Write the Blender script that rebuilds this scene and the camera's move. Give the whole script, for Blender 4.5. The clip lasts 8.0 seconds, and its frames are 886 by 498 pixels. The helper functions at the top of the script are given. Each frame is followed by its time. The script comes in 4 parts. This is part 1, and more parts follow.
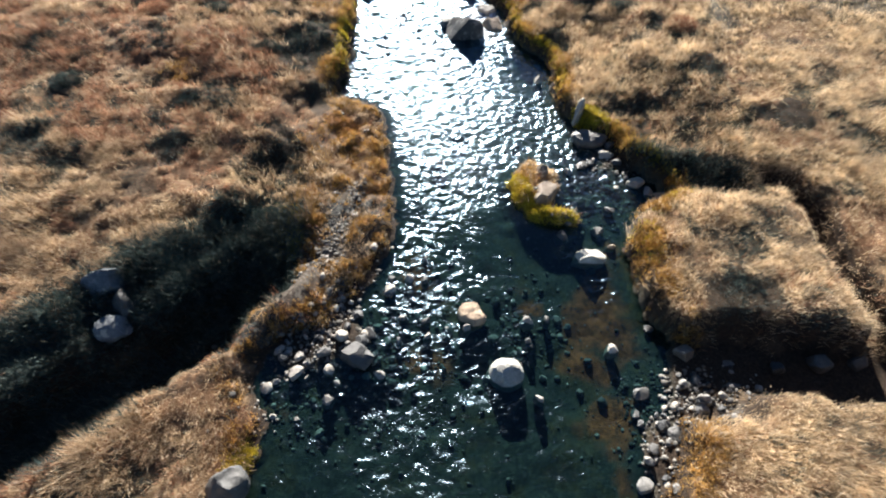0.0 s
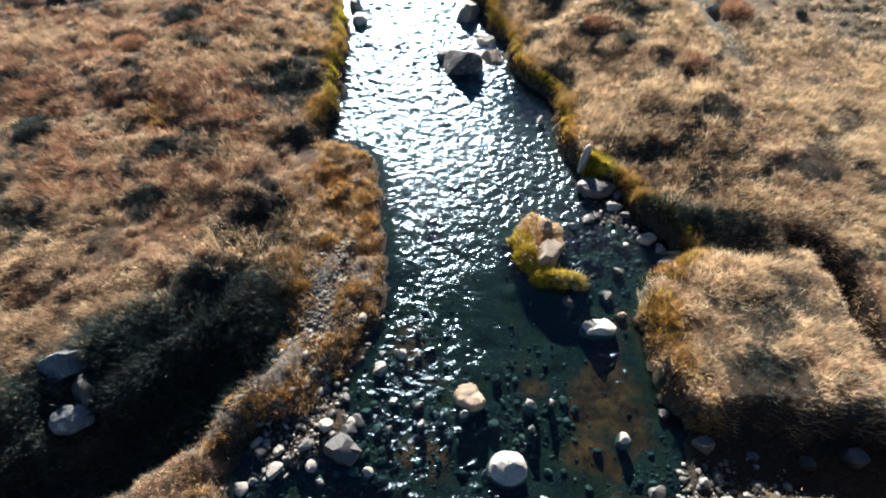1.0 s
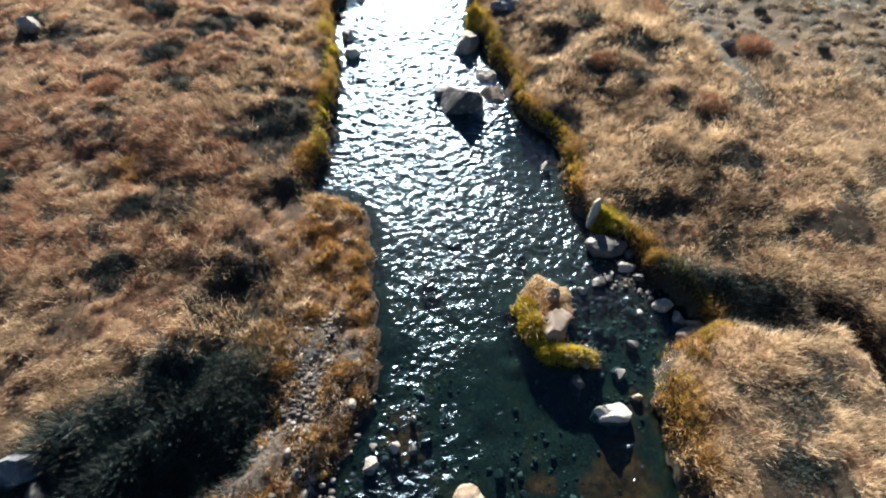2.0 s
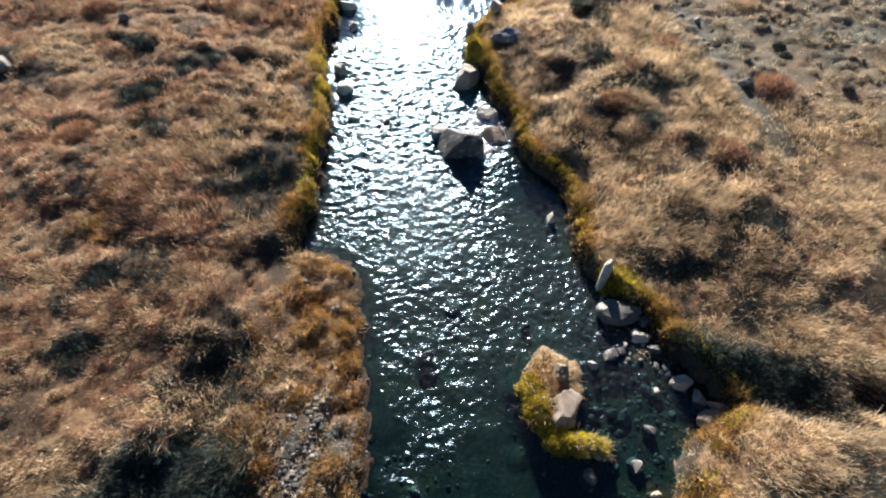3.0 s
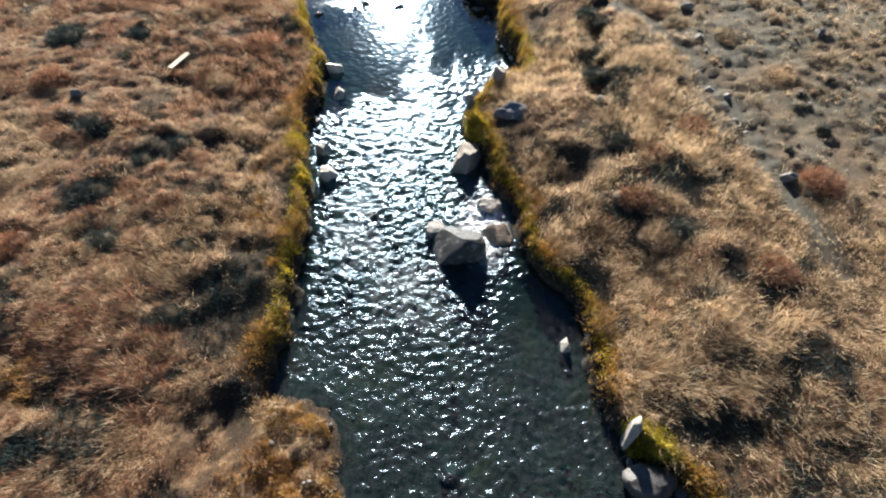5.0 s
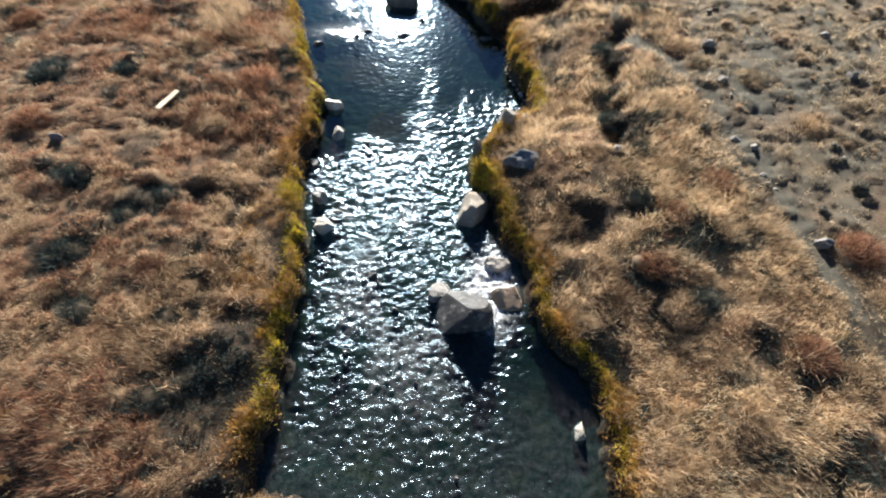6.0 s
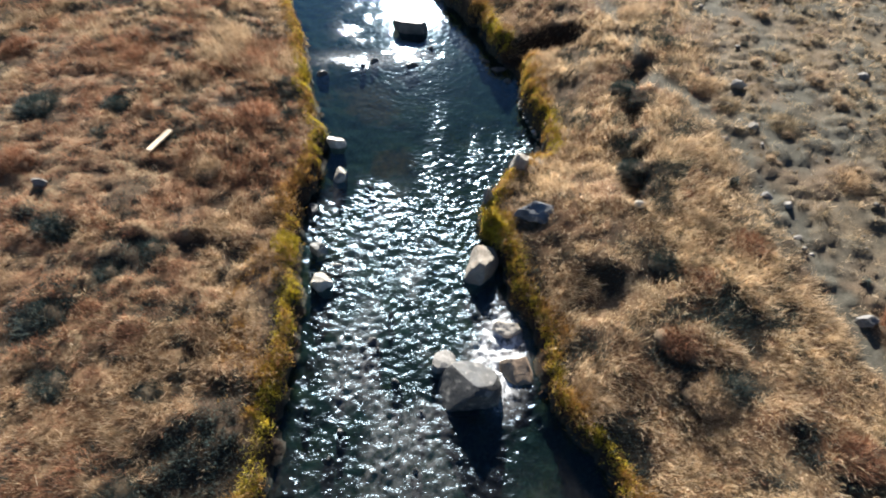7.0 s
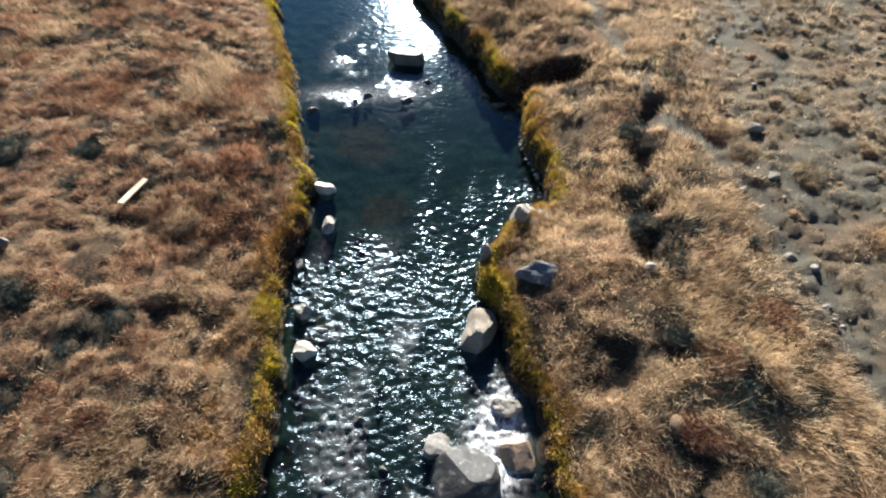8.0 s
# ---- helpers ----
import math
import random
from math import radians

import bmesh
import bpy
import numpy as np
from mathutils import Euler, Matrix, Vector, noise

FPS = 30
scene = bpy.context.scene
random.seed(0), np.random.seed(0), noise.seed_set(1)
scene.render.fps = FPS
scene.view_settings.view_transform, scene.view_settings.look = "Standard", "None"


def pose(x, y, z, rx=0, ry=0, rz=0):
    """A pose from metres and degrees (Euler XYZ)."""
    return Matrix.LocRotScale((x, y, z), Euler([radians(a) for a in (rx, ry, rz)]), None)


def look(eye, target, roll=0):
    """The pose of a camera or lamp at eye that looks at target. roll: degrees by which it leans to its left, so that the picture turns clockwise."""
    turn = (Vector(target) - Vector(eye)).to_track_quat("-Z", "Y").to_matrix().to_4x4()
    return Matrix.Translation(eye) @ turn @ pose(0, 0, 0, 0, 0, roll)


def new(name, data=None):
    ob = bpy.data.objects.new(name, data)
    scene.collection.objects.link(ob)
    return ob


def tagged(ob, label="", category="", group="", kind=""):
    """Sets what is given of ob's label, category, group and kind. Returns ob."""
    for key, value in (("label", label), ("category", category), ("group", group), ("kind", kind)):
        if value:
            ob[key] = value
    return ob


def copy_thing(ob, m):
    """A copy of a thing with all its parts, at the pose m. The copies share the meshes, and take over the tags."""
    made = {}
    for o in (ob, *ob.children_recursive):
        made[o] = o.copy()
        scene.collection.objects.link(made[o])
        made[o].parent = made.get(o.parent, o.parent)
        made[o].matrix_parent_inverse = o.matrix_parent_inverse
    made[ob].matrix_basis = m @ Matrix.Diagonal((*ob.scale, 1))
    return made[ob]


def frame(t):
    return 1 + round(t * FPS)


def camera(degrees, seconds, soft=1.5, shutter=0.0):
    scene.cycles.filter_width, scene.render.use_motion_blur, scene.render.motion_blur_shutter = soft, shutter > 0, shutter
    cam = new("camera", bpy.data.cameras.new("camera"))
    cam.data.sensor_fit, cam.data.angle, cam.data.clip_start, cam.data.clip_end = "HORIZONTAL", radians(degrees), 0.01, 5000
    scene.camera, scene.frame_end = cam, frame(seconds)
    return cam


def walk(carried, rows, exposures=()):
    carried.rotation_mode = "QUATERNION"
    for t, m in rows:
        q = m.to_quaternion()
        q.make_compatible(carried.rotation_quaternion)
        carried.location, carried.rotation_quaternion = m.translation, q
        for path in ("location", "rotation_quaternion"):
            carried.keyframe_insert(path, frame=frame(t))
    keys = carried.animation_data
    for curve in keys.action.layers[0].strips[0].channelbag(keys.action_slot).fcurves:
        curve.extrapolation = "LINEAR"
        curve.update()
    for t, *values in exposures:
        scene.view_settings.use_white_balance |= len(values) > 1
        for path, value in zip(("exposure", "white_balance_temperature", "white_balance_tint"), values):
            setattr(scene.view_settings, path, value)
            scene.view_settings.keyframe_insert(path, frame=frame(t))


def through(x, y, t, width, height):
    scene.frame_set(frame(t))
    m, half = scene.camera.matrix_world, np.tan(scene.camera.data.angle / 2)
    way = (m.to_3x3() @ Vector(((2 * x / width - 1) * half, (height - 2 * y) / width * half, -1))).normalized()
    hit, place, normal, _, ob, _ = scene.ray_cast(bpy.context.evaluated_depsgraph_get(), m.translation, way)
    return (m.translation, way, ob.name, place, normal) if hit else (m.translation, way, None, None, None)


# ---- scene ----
cam = camera(80.6, 8.0, soft=2.1)
PATH = [
    (0, (0.375, -0.307, 6.779), (0.352, 0.886, 5.174), 2.5),
    (0.5, (0.363, 0.327, 6.803), (0.342, 1.52, 5.198), 2.5),
    (1, (0.363, 0.942, 6.833), (0.343, 2.134, 5.227), 2.6),
    (1.5, (0.349, 1.576, 6.856), (0.329, 2.769, 5.25), 2.5),
    (3, (0.299, 3.415, 6.894), (0.281, 4.613, 5.293), 2.5),
    (3.5, (0.281, 4.015, 6.905), (0.264, 5.217, 5.307), 2.4),
    (4, (0.263, 4.61, 6.961), (0.247, 5.809, 5.36), 2.5),
    (4.5, (0.264, 5.15, 6.947), (0.248, 6.359, 5.354), 2.5),
    (6, (0.139, 6.937, 7.041), (0.114, 8.151, 5.452), 2.9),
    (6.5, (0.105, 7.504, 7.09), (0.066, 8.714, 5.498), 2.9),
    (7, (0.082, 8.099, 7.143), (0.028, 9.307, 5.55), 2.8),
    (7.5, (0.068, 8.661, 7.172), (0.011, 9.872, 5.581), 2.8),
    (8, (0.119, 9.239, 7.143), (0.052, 10.461, 5.561), 2.4),
]
walk(cam, [(t, look(eye, target, roll)) for t, eye, target, roll in PATH], [(0, 2.16), (3, 1.94), (5, 1.88), (8, 1.90)])

# ---------------------------------------------------------------- light
SUN_EL, SUN_AZ = 23.5, -7.5          # the sun stands ahead, a little to the left
world = bpy.data.worlds.new("sky")
scene.world = world
world.use_nodes = True
sky = world.node_tree.nodes.new("ShaderNodeTexSky")
sky.sky_type = "NISHITA"
sky.sun_disc = False
sky.sun_elevation, sky.sun_rotation = radians(SUN_EL), radians(SUN_AZ)
sky.air_density, sky.dust_density, sky.ozone_density = 1.0, 0.0, 6.0
world.node_tree.links.new(sky.outputs[0], world.node_tree.nodes["Background"].inputs[0])
world.node_tree.nodes["Background"].inputs[1].default_value = 0.026

sun_data = bpy.data.lights.new("sun", "SUN")
sun_data.energy, sun_data.angle, sun_data.color = 5.0, radians(0.53), (1.0, 0.95, 0.88)
sun = new("sun", sun_data)
to_sun = Vector((math.sin(radians(SUN_AZ)) * math.cos(radians(SUN_EL)), math.cos(radians(SUN_AZ)) * math.cos(radians(SUN_EL)), math.sin(radians(SUN_EL))))
sun.matrix_world = look(to_sun * 60, (0, 0, 0))


# ---------------------------------------------------------------- materials
def nodes_of(name):
    m = bpy.data.materials.new(name)
    m.use_nodes = True
    return m, m.node_tree.nodes, m.node_tree.links, m.node_tree.nodes["Principled BSDF"]


def noise_at(nodes, links, scale, detail=4.0, rough=0.55, stretch=(1, 1, 1), swirl=0.0):
    geo = nodes.new("ShaderNodeNewGeometry")
    mp = nodes.new("ShaderNodeMapping")
    mp.inputs["Scale"].default_value = stretch
    tex = nodes.new("ShaderNodeTexNoise")
    tex.inputs["Scale"].default_value, tex.inputs["Detail"].default_value, tex.inputs["Roughness"].default_value = scale, detail, rough
    tex.inputs["Distortion"].default_value = swirl
    links.new(geo.outputs["Position"], mp.inputs["Vector"])
    links.new(mp.outputs[0], tex.inputs["Vector"])
    return tex.outputs["Fac"]


def ramp(nodes, links, fac, stops):
    r = nodes.new("ShaderNodeValToRGB")
    while len(r.color_ramp.elements) < len(stops):
        r.color_ramp.elements.new(0.5)
    for e, (p, c) in zip(r.color_ramp.elements, stops):
        e.position, e.color = p, (*c, 1)
    links.new(fac, r.inputs[0])
    return r.outputs[0]


def blend(nodes, links, fac, a, b, kind="MIX"):
    m = nodes.new("ShaderNodeMix")
    m.data_type, m.blend_type = "RGBA", kind
    if isinstance(fac, (int, float)):
        m.inputs["Factor"].default_value = fac
    else:
        links.new(fac, m.inputs["Factor"])
    for sock, v in ((m.inputs["A"], a), (m.inputs["B"], b)):
        if isinstance(v, tuple):
            sock.default_value = (*v, 1)
        else:
            links.new(v, sock)
    return m.outputs["Result"]


def bump(nodes, links, bsdf, fac, strength, distance):
    b = nodes.new("ShaderNodeBump")
    b.inputs["Strength"].default_value, b.inputs["Distance"].default_value = strength, distance
    links.new(fac, b.inputs["Height"])
    links.new(b.outputs[0], bsdf.inputs["Normal"])


def stone_material(name, dark, light, patch=None, rough=0.8):
    m, n, l, p = nodes_of(name)
    big = ramp(n, l, noise_at(n, l, 3.5, 5), [(0.33, dark), (0.66, light)])
    fine = ramp(n, l, noise_at(n, l, 45, 5, 0.7), [(0.35, (0.55, 0.55, 0.55)), (0.65, (1.0, 1.0, 1.0))])
    col = blend(n, l, 1.0, big, fine, "MULTIPLY")
    info = n.new("ShaderNodeObjectInfo")
    tone = ramp(n, l, info.outputs["Random"], [(0.0, (0.55, 0.58, 0.62)), (0.6, (1.0, 0.97, 0.92)), (1.0, (1.25, 1.2, 1.15))])
    col = blend(n, l, 1.0, col, tone, "MULTIPLY")
    if patch:
        spots = ramp(n, l, noise_at(n, l, 7, 6, 0.65), [(0.55, (0, 0, 0)), (0.62, (1, 1, 1))])
        col = blend(n, l, spots, col, patch)
    l.new(col, p.inputs["Base Color"])
    p.inputs["Roughness"].default_value = rough
    bump(n, l, p, noise_at(n, l, 28, 8, 0.7), 0.6, 0.02)
    return m


def blade_material(name, stops, through=0.42, patch_scale=1.6):
    """Dry leaves: each blade has its own tone, and light comes through them."""
    m, n, l, p = nodes_of(name)
    geo = n.new("ShaderNodeNewGeometry")
    col = ramp(n, l, geo.outputs["Random Per Island"], stops)
    patch = ramp(n, l, noise_at(n, l, patch_scale, 5, 0.6), [(0.34, (0.66, 0.62, 0.60)), (0.5, (0.98, 0.96, 0.94)), (0.66, (1.2, 1.18, 1.14))])
    col = blend(n, l, 1.0, col, patch, "MULTIPLY")
    tufts = ramp(n, l, noise_at(n, l, 7.5, 3, 0.6), [(0.36, (0.66, 0.65, 0.66)), (0.52, (1.0, 1.0, 1.0)), (0.68, (1.2, 1.18, 1.15))])
    col = blend(n, l, 1.0, col, tufts, "MULTIPLY")
    l.new(col, p.inputs["Base Color"])
    p.inputs["Roughness"].default_value = 0.75
    p.inputs["Specular IOR Level"].default_value = 0.25
    tr = n.new("ShaderNodeBsdfTranslucent")
    l.new(col, tr.inputs["Color"])
    mix = n.new("ShaderNodeMixShader")
    mix.inputs[0].default_value = through
    l.new(p.outputs[0], mix.inputs[1])
    l.new(tr.outputs[0], mix.inputs[2])
    l.new(mix.outputs[0], n["Material Output"].inputs["Surface"])
    return m


MAT_TAN = blade_material("dry_grass", [(0.0, (0.165, 0.11, 0.07)), (0.35, (0.385, 0.275, 0.17)), (0.75, (0.54, 0.41, 0.27)), (1.0, (0.67, 0.56, 0.41))])
MAT_STRAW = blade_material("straw_grass", [(0.0, (0.28, 0.20, 0.12)), (0.35, (0.60, 0.455, 0.285)), (0.75, (0.75, 0.60, 0.405)), (1.0, (0.83, 0.72, 0.54))])
MAT_RUSSET = blade_material("russet_sedge", [(0.0, (0.07, 0.036, 0.027)), (0.4, (0.245, 0.115, 0.070)), (0.8, (0.39, 0.21, 0.125)), (1.0, (0.50, 0.37, 0.26))])
MAT_GREY = blade_material("bleached_grass", [(0.0, (0.10, 0.085, 0.06)), (0.4, (0.27, 0.215, 0.14)), (0.8, (0.42, 0.34, 0.22)), (1.0, (0.54, 0.46, 0.33))])
# kept dark because it also stands in for shade among hummocks and ditch
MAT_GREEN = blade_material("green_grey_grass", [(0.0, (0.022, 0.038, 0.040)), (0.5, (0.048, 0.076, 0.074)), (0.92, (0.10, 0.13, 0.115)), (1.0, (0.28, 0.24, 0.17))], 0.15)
MAT_MOSS = blade_material("yellow_moss", [(0.0, (0.16, 0.14, 0.014)), (0.4, (0.44, 0.37, 0.028)), (0.8, (0.64, 0.53, 0.055)), (1.0, (0.70, 0.56, 0.11))], 0.25, 2.5)
MAT_AMBER = blade_material("amber_sedge", [(0.0, (0.10, 0.052, 0.018)), (0.4, (0.36, 0.20, 0.055)), (0.8, (0.56, 0.34, 0.09)), (1.0, (0.66, 0.46, 0.19))], 0.3, 2.0)
MAT_ROCK = stone_material("grey_rock", (0.16, 0.155, 0.15), (0.36, 0.34, 0.31))
MAT_PALE = stone_material("pale_rock", (0.26, 0.24, 0.21), (0.52, 0.49, 0.44))
MAT_WHITE = stone_material("white_rock", (0.34, 0.33, 0.30), (0.60, 0.585, 0.54))
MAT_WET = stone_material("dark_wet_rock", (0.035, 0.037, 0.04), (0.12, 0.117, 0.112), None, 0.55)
MAT_WARM = stone_material("pinkish_rock", (0.26, 0.18, 0.125), (0.43, 0.34, 0.25))
MAT_LICHEN = stone_material("lichen_rock", (0.07, 0.085, 0.105), (0.19, 0.21, 0.235), (0.34, 0.33, 0.28))
MAT_BOULDER = stone_material("boulder_rock", (0.030, 0.034, 0.040), (0.095, 0.095, 0.092), (0.17, 0.165, 0.15), 0.65)
MAT_TANROCK = stone_material("tan_rock", (0.30, 0.245, 0.18), (0.56, 0.48, 0.38), (0.20, 0.15, 0.11))


def ground_material():
    m, n, l, p = nodes_of("turf_and_bed")
    thatch = ramp(n, l, noise_at(n, l, 22, 6, 0.7), [(0.3, (0.09, 0.062, 0.036)), (0.5, (0.20, 0.14, 0.08)), (0.72, (0.36, 0.26, 0.15))])
    reds = ramp(n, l, noise_at(n, l, 0.9, 5, 0.6), [(0.40, (0, 0, 0)), (0.62, (1, 1, 1))])
    thatch = blend(n, l, reds, thatch, blend(n, l, 0.6, thatch, (0.14, 0.06, 0.03)))
    dirt = ramp(n, l, noise_at(n, l, 30, 8, 0.75), [(0.3, (0.052, 0.050, 0.040)), (0.55, (0.100, 0.094, 0.073)), (0.75, (0.165, 0.153, 0.12))])
    # peat kept near black, as it also paints shade in cuts and patches
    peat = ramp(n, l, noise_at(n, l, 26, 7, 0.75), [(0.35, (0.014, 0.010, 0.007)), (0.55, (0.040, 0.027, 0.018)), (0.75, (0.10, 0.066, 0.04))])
    gravel_tex = n.new("ShaderNodeTexVoronoi")
    geo = n.new("ShaderNodeNewGeometry")
    gravel_tex.inputs["Scale"].default_value = 26
    l.new(geo.outputs["Position"], gravel_tex.inputs["Vector"])
    stones = ramp(n, l, gravel_tex.outputs["Color"], [(0.1, (0.020, 0.020, 0.020)), (0.5, (0.050, 0.050, 0.046)), (0.9, (0.13, 0.125, 0.11))])
    bed_tex = ramp(n, l, noise_at(n, l, 1.5, 8, 0.74), [(0.34, (0.020, 0.034, 0.034)), (0.50, (0.052, 0.068, 0.058)), (0.60, (0.10, 0.085, 0.04)), (0.72, (0.20, 0.11, 0.04))])
    bed = blend(n, l, 0.45, bed_tex, blend(n, l, 1.0, stones, (0.8, 0.8, 0.7), "MULTIPLY"))
    algae = ramp(n, l, noise_at(n, l, 9, 7, 0.75), [(0.34, (0.07, 0.030, 0.016)), (0.5, (0.32, 0.095, 0.035)), (0.68, (0.62, 0.19, 0.07))])
    for name, over in (("bare", dirt), ("gravel", stones), ("peat", peat), ("bed", bed), ("algae", algae)):
        at = n.new("ShaderNodeAttribute")
        at.attribute_name = name
        thatch = blend(n, l, at.outputs["Fac"], thatch, over)
    l.new(thatch, p.inputs["Base Color"])
    p.inputs["Roughness"].default_value = 0.9
    p.inputs["Specular IOR Level"].default_value = 0.2
    bump(n, l, p, noise_at(n, l, 35, 8, 0.75), 0.8, 0.03)
    return m


def water_material():
    """Clear peaty water: gloss by the angle, and the bed seen through it."""
    m, n, l, p = nodes_of("creek_water")
    n.remove(p)
    n1, n2 = noise_at(n, l, 10.5, 2.5, 0.5, (1, 1.0, 1), 0.9), noise_at(n, l, 42, 2, 0.5, (1, 1.3, 1))
    at = n.new("ShaderNodeAttribute")
    at.attribute_name = "riffle"
    b = n.new("ShaderNodeBump")
    b.inputs["Distance"].default_value = 0.047
    add = n.new("ShaderNodeMath")
    add.operation = "MULTIPLY_ADD"
    add.inputs[1].default_value = 0.12
    l.new(n2, add.inputs[0])
    l.new(n1, add.inputs[2])
    l.new(add.outputs[0], b.inputs["Height"])
    st = n.new("ShaderNodeMath")
    st.operation = "MULTIPLY_ADD"
    st.inputs[1].default_value, st.inputs[2].default_value = 0.68, 0.02
    l.new(at.outputs["Fac"], st.inputs[0])
    l.new(st.outputs[0], b.inputs["Strength"])
    gloss = n.new("ShaderNodeBsdfGlossy")
    ro = n.new("ShaderNodeMath")
    ro.operation = "MULTIPLY_ADD"
    ro.inputs[1].default_value, ro.inputs[2].default_value = 0.18, 0.055
    l.new(at.outputs["Fac"], ro.inputs[0])
    l.new(ro.outputs[0], gloss.inputs["Roughness"])
    gloss.inputs["Color"].default_value = (0.56, 0.76, 0.92, 1)
    l.new(b.outputs[0], gloss.inputs["Normal"])
    clear = n.new("ShaderNodeBsdfTransparent")
    clear.inputs["Color"].default_value = (0.28, 0.42, 0.43, 1)
    fr = n.new("ShaderNodeLayerWeight")
    fr.inputs["Blend"].default_value = 0.5
    l.new(b.outputs[0], fr.inputs["Normal"])
    fifth = n.new("ShaderNodeMath")
    fifth.operation = "POWER"
    fifth.inputs[1].default_value = 3.2
    l.new(fr.outputs["Facing"], fifth.inputs[0])
    share = n.new("ShaderNodeMath")
    share.operation = "MULTIPLY_ADD"
    share.inputs[1].default_value, share.inputs[2].default_value = 0.95, 0.028
    l.new(fifth.outputs[0], share.inputs[0])
    mix = n.new("ShaderNodeMixShader")
    l.new(share.outputs[0], mix.inputs[0])
    l.new(clear.outputs[0], mix.inputs[1])
    l.new(gloss.outputs[0], mix.inputs[2])
    # white diffuse layer: real foam, and glare painted over the riffle
    foam_glare = n.new("ShaderNodeBsdfDiffuse")
    foam_glare.inputs["Color"].default_value = (0.88, 0.90, 0.92, 1)
    fa = n.new("ShaderNodeAttribute")
    fa.attribute_name = "foam_glare"
    spots = ramp(n, l, noise_at(n, l, 11, 8, 0.75, (1, 0.8, 1)), [(0.36, (0, 0, 0)), (0.64, (1, 1, 1))])
    mul = n.new("ShaderNodeMath")
    mul.operation = "MULTIPLY"
    l.new(spots, mul.inputs[0])
    l.new(fa.outputs["Fac"], mul.inputs[1])
    mix2 = n.new("ShaderNodeMixShader")
    l.new(mul.outputs[0], mix2.inputs[0])
    l.new(mix.outputs[0], mix2.inputs[1])
    l.new(foam_glare.outputs[0], mix2.inputs[2])
    l.new(mix2.outputs[0], n["Material Output"].inputs["Surface"])
    return m


MAT_GROUND, MAT_WATER = ground_material(), water_material()


# ---------------------------------------------------------------- the plan: creek, banks, gullies
# shorelines at the water's level as (y, x)
LEFT = [(-60, -12), (-4, -1.9), (0.9, -1.79), (1.85, -1.8), (2.3, -2.15), (2.9, -1.9), (3.2, -1.2), (4.0, -0.76), (4.7, -0.58), (5.5, -0.53), (6.3, -0.72),
        (7.4, -0.9), (8.05, -1.05), (8.35, -1.5), (8.5, -2.0), (9.2, -2.05), (10.4, -2.08), (11.4, -2.15), (12.4, -2.3), (13.5, -2.65),
        (14.2, -2.73), (15.0, -2.6), (16.0, -2.72), (17.6, -3.42), (19.3, -3.95), (20.8, -4.6), (22.7, -5.38), (30, -8.5), (80, -22), (600, -120)]
RIGHT = [(-60, -7), (-4, 2.9), (1.2, 3.14), (1.75, 3.45), (2.3, 3.56), (3.35, 3.57), (3.8, 3.36), (4.4, 3.24), (5.2, 3.3), (5.65, 3.59), (6.1, 4.25), (6.36, 4.1),
         (6.96, 3.6), (7.5, 3.3), (7.95, 2.75), (8.2, 2.6), (8.7, 2.35), (9.4, 2.33), (9.9, 2.3), (10.5, 1.92), (10.9, 1.62), (11.4, 1.45),
         (12.1, 1.38), (12.65, 0.95), (13.2, 0.89), (13.85, 0.54), (14.36, 0.47), (14.8, 0.7), (15.2, 0.95), (15.55, 1.2), (15.7, 1.57), (16.7, 1.54),
         (17.5, 1.22), (18.6, 1.15), (19.6, 0.5), (20.5, 0.2), (21.6, -0.7), (23.3, -1.46), (30, -4.5), (80, -17), (600, -112)]
BANK = [(-60, -30), (-2, -8.2), (0.6, -5.9), (1.7, -4.9), (2.6, -4.0), (3.3, -3.2), (4.0, -2.6), (4.9, -2.15), (6.5, -1.95), (8.45, -2.05)] + LEFT[15:]
RIDGE = [(-1.0, -5.8), (0.75, -4.3), (1.0, -3.8), (1.9, -3.2), (2.6, -2.45), (3.5, -1.95)]
TRENCH = [(-1.0, -7.0), (0.7, -5.35), (1.7, -4.4), (2.5, -3.6), (3.2, -2.95), (4.0, -2.4), (4.8, -2.1)]
INLET = [(2.9, 3.3), (2.9, 4.5), (2.85, 5.6), (2.8, 6.6), (2.7, 8.5), (2.4, 12.0)]
CRACK = [(6.2, 5.7), (6.02, 5.98), (5.5, 6.2), (4.7, 6.25), (3.9, 6.35), (3.3, 6.5)]
NOTCH = [(19.0, 0.9), (19.15, 1.5), (19.2, 2.1)]
TRACK = [(24.5, 1.8), (21.15, 2.75), (19.6, 3.3), (17.5, 3.55), (16.7, 4.3), (15.6, 4.75), (14.4, 5.1), (13.2, 5.4), (12.3, 5.6), (11.3, 5.8), (10.2, 6.0), (8.8, 6.4), (7.0, 7.6)]
